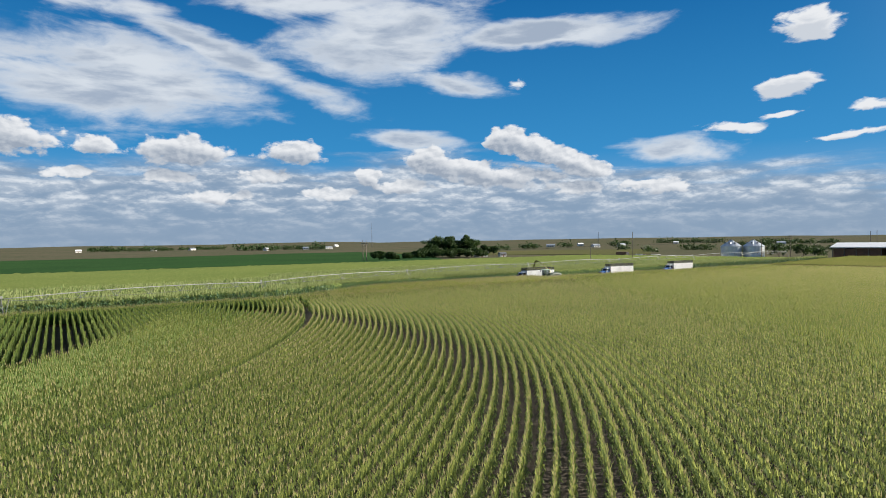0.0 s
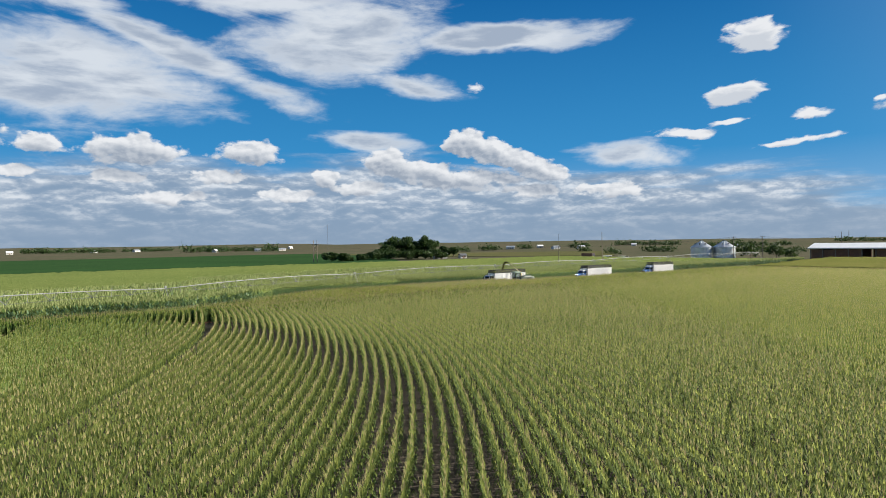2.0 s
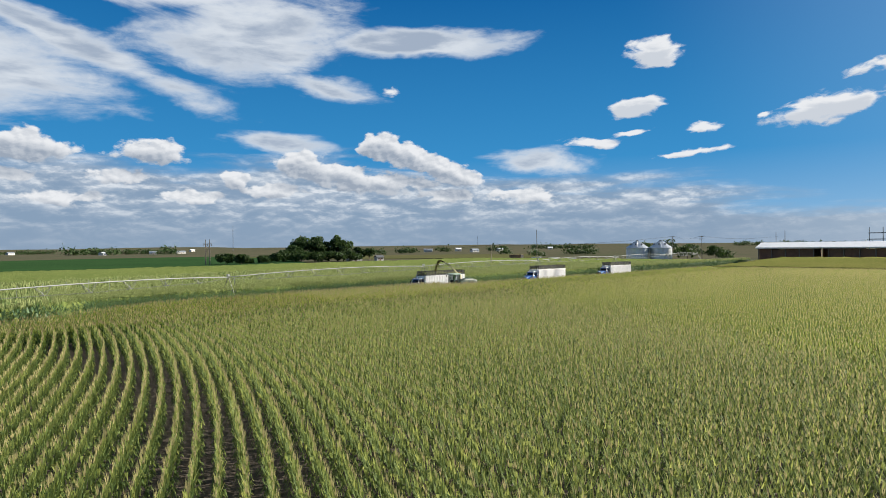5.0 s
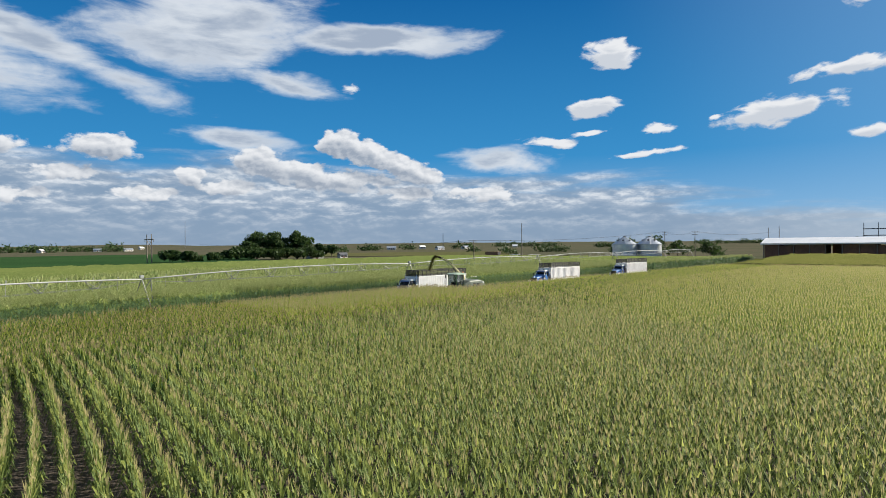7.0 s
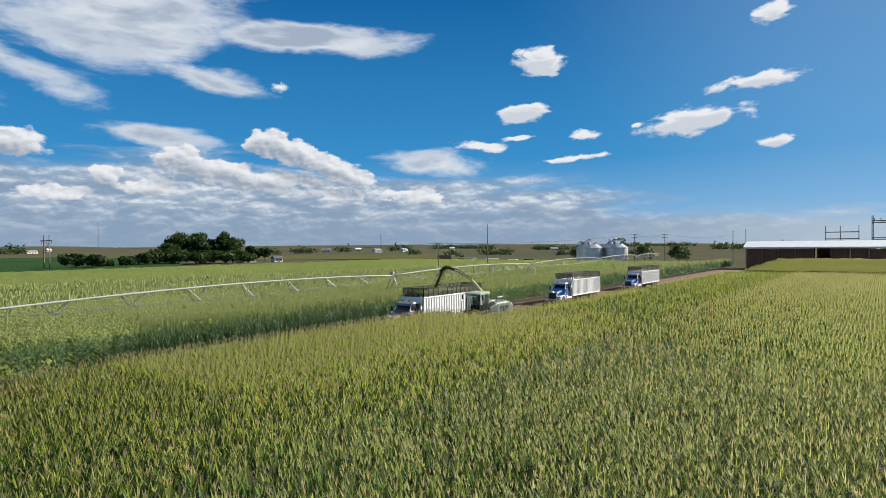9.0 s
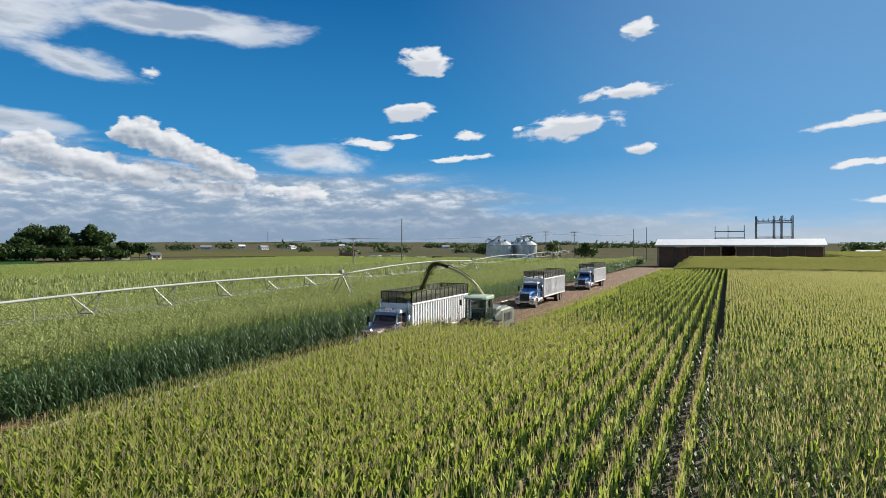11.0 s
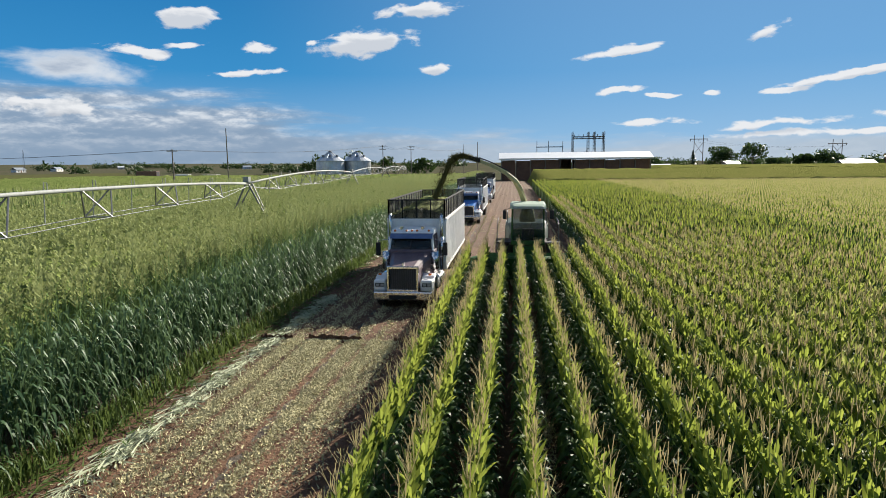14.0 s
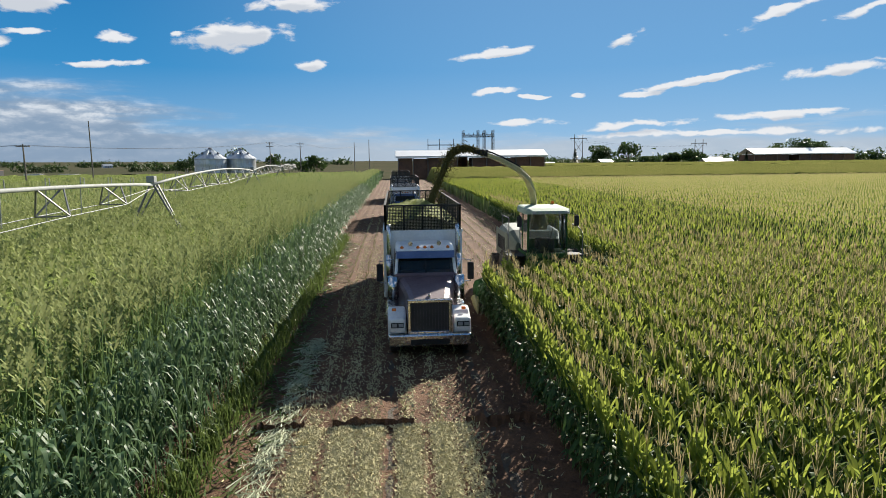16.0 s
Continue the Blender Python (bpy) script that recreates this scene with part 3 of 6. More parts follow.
def sorghum_plant(rng, detail, heads=True):
    """Materials: 0 lower leaf, 1 upper leaf, 2 seed head."""
    pl = Plant()
    h = 2.75
    if detail == 0:
        for t in (0, 1.57):
            pl.strip([(0, 0, 0), (0, 0, h - (0 if heads else 0.35))], (0.03, 0.014), (math.cos(t), math.sin(t), 0), 0)
        a = rng.uniform(0, 6.28)
        for i in range(10):
            up = i / 9
            z0 = 0.35 + (h - (1.3 if heads else 1.05)) * up
            length, wide = rng.uniform(1.0, 1.35) * (1 - 0.2 * up), rng.uniform(0.055, 0.075)
            arched_leaf(pl, rng, z0, length, rng.uniform(1.05, 1.3), rng.uniform(0.95, 1.3) * (1 - 0.1 * up), wide, 1 if up > 0.85 and heads else 0, 5, a + math.pi * (i % 2) + rng.normal(0, 0.7))
        for k in range(20 if heads else 0):     # an open, ragged seed head
            t = k * 2.4 + a
            z = h - 0.32 + 0.028 * k
            r = (0.16 - 0.006 * k) * rng.uniform(0.5, 1.2)
            pl.strip([(r * 0.3 * math.cos(t), r * 0.3 * math.sin(t), z), (r * math.cos(t), r * math.sin(t), z + rng.uniform(0.05, 0.11))], (0.03, 0.05), (-math.sin(t), math.cos(t), rng.uniform(-0.4, 0.4)), 2)
    elif detail == 1:
        a = rng.uniform(0, 6.28)
        n = 3 if heads else 8
        for i in range(n):
            up = i / (n - 1) if not heads else 0.6 + 0.4 * i / (n - 1)
            arched_leaf(pl, rng, 0.6 + (h - (1.6 if heads else 1.3)) * up, rng.uniform(0.8, 1.1) * (1 - 0.2 * up), rng.uniform(0.9, 1.2), rng.uniform(0.8, 1.15) * (1 - 0.2 * up), 0.09, (0 if i < 2 else 1) if heads else 0, 2, a + math.pi * (i % 2) + rng.normal(0, 0.7))
        for k in range(10 if heads else 0):
            t = k * 2.4 + a
            z = h - 0.3 + 0.046 * k
            r = (0.16 - 0.010 * k) * rng.uniform(0.5, 1.2)
            pl.strip([(r * 0.3 * math.cos(t), r * 0.3 * math.sin(t), z), (r * math.cos(t), r * math.sin(t), z + rng.uniform(0.06, 0.13))], (0.04, 0.06), (-math.sin(t), math.cos(t), 0), 2)
    else:
        for i in range(3 if heads else 6):
            t, x, y = rng.uniform(0, 6.28), rng.uniform(-0.45, 0.45), rng.uniform(-0.45, 0.45)
            c, sn = math.cos(t), math.sin(t)
            z = h - 0.65 - (0 if heads else rng.uniform(0.0, 1.4))
            pl.strip([(x, y, z), (x + 0.22 * c, y + 0.22 * sn, z + rng.uniform(0.3, 0.55))], (0.26, 0.1), (-sn, c, 0), 1 if heads else 0)
        for i in range(6 if heads else 0):
            x, y = rng.uniform(-0.5, 0.5), rng.uniform(-0.5, 0.5)
            pl.strip([(x, y, h - 0.4), (x + rng.uniform(-0.06, 0.06), y, h + rng.uniform(-0.05, 0.15))], (0.09, 0.05), (math.cos(i), math.sin(i), 0), 2)
    return pl.arrays()


def sorghum_edge_plant(rng, detail):
    """The outermost plants: leafy to the top, with no seed head yet."""
    return sorghum_plant(rng, detail, False)


def sow(name, maker, detail, places, turns, mats, seed, kinds=6, scatter=0.12, lean=0.05, turn_free=True, tall=1.0):
    """Lays plants at places (n, 3) into one mesh; turns: the row's way at each place."""
    rng = np.random.default_rng(seed)
    n = len(places)
    which = rng.integers(0, kinds, n)
    V, F, MI, base = [], [], [], 0
    for k in range(kinds):
        v, f, mi = maker(rng, detail)
        idx = np.where(which == k)[0]
        if not len(idx):
            continue
        ang = (rng.uniform(0, 2 * np.pi, len(idx)) if turn_free else turns[idx] + rng.choice([0, np.pi], len(idx)))
        sc = tall * rng.normal(1.0, scatter * 0.6, len(idx)).clip(0.78, 1.25)
        c, s = np.cos(ang)[:, None], np.sin(ang)[:, None]
        x = (v[None, :, 0] * c - v[None, :, 1] * s)
        y = (v[None, :, 0] * s + v[None, :, 1] * c)
        z = v[None, :, 2] * sc[:, None]
        lx, ly = rng.normal(0, lean, (len(idx), 1)), rng.normal(0, lean, (len(idx), 1))
        P = np.stack([x + lx * z + places[idx, 0:1], y + ly * z + places[idx, 1:2], z + places[idx, 2:3]], -1)
        V.append(P.reshape(-1, 3))
        F.append((f[None] + (np.arange(len(idx)) * len(v))[:, None, None] + base).reshape(-1, 3))
        MI.append(np.tile(mi, len(idx)))
        base += len(idx) * len(v)
    ob = mesh_from_arrays(name, np.concatenate(V), np.concatenate(F), mats, np.concatenate(MI))
    return ob


ROW = 0.76
FIRST_ROW = 2.25            # the cut edge beside the lane
UNCUT = 8.3                 # first standing row behind the harvester
CUT_FRONT = 24.8            # the header has come this far
ARC = (-1.0, -189.0)        # middle of the rows sown in arcs
ARC_IN, ARC_OUT, ARC_TRACK = 120.5, 345.0, 140.4
HEADLAND = 20.7             # straight rows beside the lane reach to here


def lane_shift(y):
    """The lane and the tall crop's edge swing aside in the south."""
    s = np.clip((-18 - np.asarray(y, float)) / 38, 0, 1)
    return 17.0 * s * s * (3 - 2 * s)


path_xy = np.array([(r[1], r[2]) for r in PATH])


def off_path(p):
    """Metres on the ground from the flight's line."""
    best = np.full(len(p), 1e9)
    for a, b in zip(path_xy, path_xy[1:]):
        d = b - a
        t = np.clip(((p - a) @ d) / (d @ d), 0, 1)
        best = np.minimum(best, np.linalg.norm(p - (a + t[:, None] * d), axis=1))
    return best


def row_points(step, rng):
    """Places along all rows: n x 2, and the row's way."""
    pts, ang = [], []
    # straight rows beside the lane
    for k in range(int((HEADLAND - FIRST_ROW) / ROW) + 1):
        x = FIRST_ROW + ROW * k
        y = np.arange(-130, 130, step)
        xs = x + lane_shift(y)
        keep = (xs < HEADLAND + 4) & ((xs - lane_shift(y) >= UNCUT - 0.01) | (y < CUT_FRONT + (0.5 if k % 2 else 0)))
        pts.append(np.stack([xs, y], 1)[keep])
        ang.append(np.full(keep.sum(), np.pi / 2))
    # rows in arcs
    for r in np.arange(ARC_IN + 0.4, ARC_OUT, ROW):
        if abs(r - ARC_TRACK) < 0.36:
            continue
        t = np.arange(0, np.pi * 0.75, step / r)
        x, y = ARC[0] + r * np.sin(t), ARC[1] + r * np.cos(t)
        keep = (x > HEADLAND + 0.3 + 0.6 * lane_shift(y) / 17) & (y > -150) & (y < 130) & (x < 150)
        pts.append(np.stack([x, y], 1)[keep])
        ang.append((-t)[keep])
    # straight rows inside the arcs, across
    for y0 in np.arange(ARC[1] + 60, ARC[1] + ARC_IN, ROW):
        x = np.arange(HEADLAND, 110, step)
        keep = (x - ARC[0]) ** 2 + (y0 - ARC[1]) ** 2 < (ARC_IN - 0.1) ** 2
        pts.append(np.stack([x, np.full_like(x, y0)], 1)[keep])
        ang.append(np.zeros(keep.sum()))
    return np.concatenate(pts), np.concatenate(ang)


def in_view(p, far=260.0):
    """Keeps what the flight looks at: within a wide fan ahead of it."""
    seen = np.zeros(len(p), bool)
    rows = [np.array(r[1:5]) for r in PATH]
    more = [(1 - k) * a + k * b for a, b in zip(rows, rows[1:]) for k in (0, 0.25, 0.5, 0.75)] + rows[-1:]
    for x, y, _, yaw in more:
        d = p - np.array([x, y])
        f = np.array([-math.sin(math.radians(yaw)), math.cos(math.radians(yaw))])
        ahead, across = d @ f, d[:, 0] * f[1] - d[:, 1] * f[0]
        seen |= (ahead > 0) & (np.abs(across) < ahead * 0.76 + 2.5)
    return seen


def lay_corn():
    rng = np.random.default_rng(11)
    mats = [M_CORN, M_CORN_SHADE, M_TASSEL, M_STALK]
    def near(p):
        cut_edge = (p[:, 0] > 7.9) & (p[:, 0] < 9.9) & (p[:, 1] > 24) & (p[:, 1] < 62)
        return ((p[:, 0] < 12.5 + 4 * soft(p)) & (p[:, 1] > -6) & (p[:, 1] < 25 + 6 * soft(p)) & in_view(p)) | cut_edge

    def soft(p):                            # the same number for the same spot
        return np.mod(np.sin(p[:, 0] * 12.9898 + p[:, 1] * 78.233) * 43758.5453, 1.0)

    def middle(p):
        return off_path(p) < 25 + 9 * soft(np.round(p * 2))

    p, a = row_points(0.145, rng)
    keep = near(np.round(p * 2) / 2) & (rng.random(len(p)) > 0.04)
    out = [(0, (p + rng.normal(0, 0.03, p.shape))[keep], a[keep])]
    p, a = row_points(0.24, rng)
    keep = ~near(np.round(p * 2) / 2) & middle(p) & in_view(p) & (rng.random(len(p)) > 0.05)
    out.append((1, (p + rng.normal(0, 0.022, p.shape))[keep], a[keep]))
    p, a = row_points(0.55, rng)
    keep = ~near(np.round(p * 2) / 2) & ~middle(p) & in_view(p)
    out.append((2, (p + rng.normal(0, 0.03, p.shape))[keep], a[keep]))
    pale = [M_CORN_PALE, M_CORN_PALE_SHADE, M_TASSEL_PALE, M_STALK]
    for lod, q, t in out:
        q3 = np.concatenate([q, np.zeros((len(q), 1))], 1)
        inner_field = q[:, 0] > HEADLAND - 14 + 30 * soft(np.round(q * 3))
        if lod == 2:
            pale = [M_CORN_MID, M_CORN_PALE_SHADE, M_TASSEL_PALE, M_STALK]
        for side, ms, words in ((~inner_field, mats, "straight rows of tall green corn, yellowing tops, shade-darkened lower leaves"), (inner_field, pale, "paler corn sown in curved rows, tan tassels, shade-toned lower leaves")):
            if not side.any():
                continue
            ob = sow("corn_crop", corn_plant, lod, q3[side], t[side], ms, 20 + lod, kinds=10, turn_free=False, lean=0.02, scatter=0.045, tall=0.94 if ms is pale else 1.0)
            tagged(ob, words, "corn", kind="stuff")


def lay_sorghum():
    rng = np.random.default_rng(31)

    def scatter(x0, x1, y0, y1, per):
        n = int((x1 - x0) * (y1 - y0) * per)
        q = np.stack([rng.uniform(x0, x1, n), rng.uniform(y0, y1, n)], 1)
        q[:, 0] += lane_shift(q[:, 1])
        return q

    edge = -4.75
    q = [scatter(edge - 3.4, edge, 1, 42, 13)]
    q1 = [scatter(edge - 2.5, edge, 42, 95, 9), scatter(edge - 4.5, edge, -34, 1, 9), scatter(edge - 2.2, edge, -110, -34, 6), scatter(edge - 2.0, edge, 95, 190, 4), scatter(-30, edge - 3.4, 4, 45, 6.5), scatter(-30, edge - 3.4, 45, 60, 4.5), scatter(-26, edge - 4.5, -34, 4, 4.0), scatter(-22, edge - 2.5, 60, 95, 4)]
    q2 = [scatter(edge - 4, edge, 95, 205, 3), scatter(edge - 5, edge, -110, -34, 3), scatter(-60, -22, 60, 130, 1.2), scatter(-34 - 36, -34, 4, 60, 1.2), scatter(-22, edge - 4, 95, 160, 1.5), scatter(-60, -26, -34, 4, 1.2), scatter(-50, edge - 5, -110, -34, 1.2)]
    for lod, qs in enumerate((q, q1, q2)):
        qq = np.concatenate(qs)
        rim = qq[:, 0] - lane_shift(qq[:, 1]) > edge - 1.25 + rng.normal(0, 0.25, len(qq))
        for pick, maker, tall, words in ((~rim, sorghum_plant, 1.0, "dense blue-green forage sorghum with pale green seed heads"), (rim, sorghum_edge_plant, 0.97, "glossy sorghum leaves along the lane, darkened for gap shade")):
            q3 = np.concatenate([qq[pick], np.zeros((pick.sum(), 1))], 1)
            ob = sow("sorghum_crop", maker, lod, q3, np.zeros(len(q3)), [M_SORG_RIM_SHADE if maker is sorghum_edge_plant else M_SORG, M_SORG_TOP, M_HEAD], 40 + lod, kinds=8, scatter=0.14, lean=0.07, tall=tall)
            tagged(ob, words, "sorghum", kind="stuff")


def canopy(name, outline_fn, x0, x1, y0, y1, step, z, rough, mat, label, seed, rise=0.0):
    """A closed crop canopy seen from far: a rough sheet on its own height, with sides."""
    rng = np.random.default_rng(seed)
    nx, ny = int((x1 - x0) / step) + 1, int((y1 - y0) / step) + 1
    X, Y = np.meshgrid(np.linspace(x0, x1, nx), np.linspace(y0, y1, ny), indexing="ij")
    X2, Y2 = outline_fn(X, Y)
    Z = z + rng.normal(0, rough, X.shape) + rise * np.clip((Y - y0) / (y1 - y0), 0, 1)
    Z[0, :] = Z[-1, :] = 0.02
    Z[:, 0] = Z[:, -1] = 0.02
    X2 = X2 + rng.normal(0, step * 0.12, X.shape)
    V = np.stack([X2, Y2, Z], -1).reshape(-1, 3)
    i = (np.arange(nx - 1)[:, None] * ny + np.arange(ny - 1)[None]).ravel()
    F = np.stack([i, i + ny, i + ny + 1, i + 1], 1)
    return tagged(mesh_from_arrays(name, V, F, [mat]), label, "crop", kind="stuff")


# ---- ground and fields ----
def ground_height(x, y):
    """Level near the fields, low swells far off, flatter towards the north-east."""
    r = math.hypot(x, y - 60)
    far = min(max((r - 500) / 2500, 0), 1)
    east = min(max((x / max(r, 1) + 0.55) / 0.7, 0), 1)
    return far * (1 - 0.7 * east) * (15 + 16 * noise.noise((x * 0.0012, y * 0.0012, 3)) + 6 * noise.noise((x * 0.004, y * 0.004, 7)))


def ground_sheet():
    """One sheet to the horizon, level in the fields, with low swells far off."""
    rings = [0, 30, 60, 100, 150, 220, 320, 450, 600, 800, 1050, 1350, 1700, 2100, 2600, 3200, 4000, 4700]
    n = 144
    V, F = [(0, 60, 0)], []
    for r in rings[1:]:
        for k in range(n):
            t = 2 * math.pi * k / n
            x, y = r * math.cos(t), 60 + r * math.sin(t)
            V.append((x, y, ground_height(x, y)))
    bm = bmesh.new()
    vs = [bm.verts.new(v) for v in V]
    for k in range(n):
        bm.faces.new((vs[0], vs[1 + k], vs[1 + (k + 1) % n]))
    for i in range(len(rings) - 2):
        a, b = 1 + i * n, 1 + (i + 1) * n
        for k in range(n):
            bm.faces.new((vs[a + k], vs[b + k], vs[b + (k + 1) % n], vs[a + (k + 1) % n]))
    return tagged(part("ground", bm, M_FAR_TAN), "dry grassland plain, tan and olive patches greyed for haze", "ground", kind="structure")


def field(name, corners, z, mat, label):
    """A field as a thin bed on the ground, from its corners."""
    bm = bmesh.new()
    lo = [bm.verts.new((x, y, -0.3)) for x, y in corners]
    hi = [bm.verts.new((x, y, z)) for x, y in corners]
    n = len(corners)
    bm.faces.new(hi)
    for i in range(n):
        bm.faces.new((lo[i], lo[(i + 1) % n], hi[(i + 1) % n], hi[i]))
    bmesh.ops.recalc_face_normals(bm, faces=bm.faces)
    return tagged(part(name, bm, mat), label, "field", kind="structure")


ground_sheet()
field("field_soil", [(-150, -220), (335, -220), (335, 328), (49, 328), (49, 192), (-150, 192)], 0.03, M_SOIL, "bare dark soil between the crop rows")
field("field_green", [(-900, -700), (-190, -700), (-190, 118), (-330, 190), (-900, 300)], 0.6, M_FAR_GREEN, "distant field of dark green crop")
field("field_stubble", [(-1500, -900), (-920, -900), (-920, 420), (-1500, 600)], 0.4, M_FAR_BROWN, "distant tan stubble field")
field("field_pasture", [(-900, 310), (-330, 200), (-180, 300), (-500, 700), (-900, 700)], 0.3, M_FAR_LIGHT, "distant pale green pasture")


def lane():
    """The cut lane: ridged soil with wheel ruts, between the standing crops."""
    xs = np.arange(-5.6, 9.2, 0.15)
    ys = np.concatenate([np.arange(-125, 0, 2.0), np.arange(0, 45, 0.3), np.arange(45, 110, 0.8), np.arange(110, 192, 4.0)])
    X, Y = np.meshgrid(xs, ys, indexing="ij")
    Z = 0.075 + 0.022 * np.cos((X - FIRST_ROW) / ROW * 2 * np.pi)
    for xr in (-1.0, 1.0):
        Z -= 0.035 * np.exp(-((X - xr) / 0.22) ** 2)
    rng = np.random.default_rng(5)
    Z += rng.normal(0, 0.010, X.shape)
    Z[0, :] = Z[-1, :] = 0.0
    V = np.stack([X + lane_shift(Y), Y, Z], -1).reshape(-1, 3)
    ny = len(ys)
    i = (np.arange(len(xs) - 1)[:, None] * ny + np.arange(ny - 1)[None]).ravel()
    F = np.stack([i, i + ny, i + ny + 1, i + 1], 1)
    ob = mesh_from_arrays("lane", V, F, [M_STUBBLE], smooth=True)
    return tagged(ob, "cut lane of reddish brown soil with wheel ruts", "field lane", kind="structure")


lane()
lay_corn()
lay_sorghum()


def unseen_corn():
    """The rest of the corn, which the flight never looks at, as a rough closed canopy."""
    step = 2.5
    gx, gy = np.arange(6, 149, step), np.arange(-150, 127, step)
    X, Y = np.meshgrid(gx, gy, indexing="ij")
    mid = np.stack([X.ravel() + step / 2, Y.ravel() + step / 2], 1)
    hidden = ~in_view(mid) & (mid[:, 0] > HEADLAND - 12 + lane_shift(mid[:, 1]) * 0.3)
    rng = np.random.default_rng(54)
    Z = 2.0 + rng.normal(0, 0.2, X.shape)
    V = np.stack([X, Y, Z], -1).reshape(-1, 3)
    ny = len(gy)
    i = (np.arange(len(gx))[:, None] * ny + np.arange(ny)[None]).ravel()
    ok = hidden & (X.ravel() < gx[-1]) & (Y.ravel() < gy[-1])
    i = i[ok]
    ob = mesh_from_arrays("corn_crop", V, np.stack([i, i + ny, i + ny + 1, i + 1], 1), [M_CANOPY])
    tagged(ob, "far stand of corn with tan tassel tops", "corn", kind="stuff")


unseen_corn()
canopy("corn_crop", lambda X, Y: (X, Y), 8.6, 330, 126, 190, 2.0, 2.15, 0.09, M_CANOPY, "far stand of corn with tan tassel tops", 51, rise=1.5)
canopy("corn_crop", lambda X, Y: (X, Y), 50, 330, 189, 326, 2.5, 3.65, 0.09, M_CANOPY, "far stand of corn with tan tassel tops", 55)
canopy("corn_crop", lambda X, Y: (X, Y), 148, 330, -60, 128, 2.5, 2.1, 0.09, M_CANOPY, "far stand of corn with tan tassel tops", 52)
canopy("sorghum_crop", lambda X, Y: (X + lane_shift(Y) * np.clip((X + 150) / 140, 0, 1), Y), -150, -8.5, -215, 200, 1.6, 2.28, 0.14, M_SORG_CANOPY, "wide field of pale green sorghum", 53)
canopy("sorghum_crop", lambda X, Y: (X + lane_shift(Y), Y), -10.5, -6.0, -150, -30, 0.9, 2.4, 0.07, M_SORG_CANOPY, "edge of the sorghum field", 56)

# ---- far buildings, rough ----
def grain_bin(place, r, eave, top):
    b = thing("grain_bin", (*place, 0), "round corrugated galvanised steel grain bin with a conical roof", "grain bin", "grain bins")
    prof = [(r + (0.03 if i % 2 else 0.0), eave * i / 36) for i in range(37)]
    part("wall", lathe([(0.2, 0.0)] + prof + [(0.2, eave)], 40), M_GALV, b, smooth=False)
    part("roof", lathe([(r + 0.25, eave - 0.05), (r + 0.25, eave + 0.02), (0.6, top - 0.3), (0.5, top - 0.3)], 24), M_GALV, b)
    part("cap", lathe([(0.6, top - 0.35), (0.65, top), (0.1, top + 0.25)], 16), M_GALV_DK, b)
    for k in range(12):
        t = 2 * math.pi * k / 12
        c, s = math.cos(t), math.sin(t)
        part("rib", tube([((r + 0.2) * c, (r + 0.2) * s, eave + 0.06), (0.6 * c, 0.6 * s, top - 0.24)], 0.06, 5), M_GALV, b)
    for k in range(3):
        t = -2.2 + k * 0.9
        part("vent", box((0, -0.3, 0), (0.7, 0.3, 0.7), 0.05), M_GALV_DK, b).matrix_basis = pose(0, 0, 0, 0, 0, math.degrees(t)) @ pose(r * 0.55, 0, eave + (top - eave) * 0.42)
    part("ladder", tube([(-r - 0.1, 0, 0.3), (-r - 0.1, 0, eave)], 0.06, 5), M_GALV_DK, b)
    return b


grain_bin((-64.5, 224), 5.3, 7.0, 10.6)
grain_bin((-56.0, 231), 5.3, 7.0, 10.6)


def hay_shed(name, x0, x1, y0, depth, eave, ridge, bays, label):
    b = thing(name, ((x0 + x1) / 2, y0, 0), label, "shed")
    hw = (x1 - x0) / 2
    roof = prism([(-0.8, eave), (depth / 2, ridge), (depth + 0.8, eave), (depth + 0.8, eave - 0.18), (depth / 2, ridge - 0.18), (-0.8, eave - 0.18)], -hw - 0.8, hw + 0.8)
    part("roof", roof, M_ROOF, b)
    part("fascia", box((-hw - 0.8, -0.86, eave - 0.42), (hw + 0.8, -0.8, eave + 0.02), 0.0), M_WHITE_DULL, b)
    n = bays
    for k in range(n + 1):
        x = -hw + 2 * hw * k / n
        part("post", box((x - 0.14, -0.14, 0), (x + 0.14, 0.14, eave - 0.2), 0.0), M_WOOD, b)
    for k in range(n):
        a, c = -hw + 2 * hw * k / n + 0.2, -hw + 2 * hw * (k + 1) / n - 0.2
        if k == n // 2 - 1:
            part("back_panel", box((a, depth - 0.3, 0), (c, depth - 0.2, eave - 0.3), 0.0), M_RUST, b)
            continue
        part("wall_panel", box((a, 0.2, 0), (c, depth - 0.4, eave - 0.55 - 0.25 * (k % 3 == 1)), 0.06), M_HAY, b)
    return b


hay_shed("hay_shed", 0.4, 46.8, 196, 11, 7.0, 8.9, 10, "long open shed with a white metal roof over brown walls")
hay_shed("hay_shed", 199, 258, 332, 16, 7.6, 10.8, 9, "long far shed with a white metal roof and open dark bays")


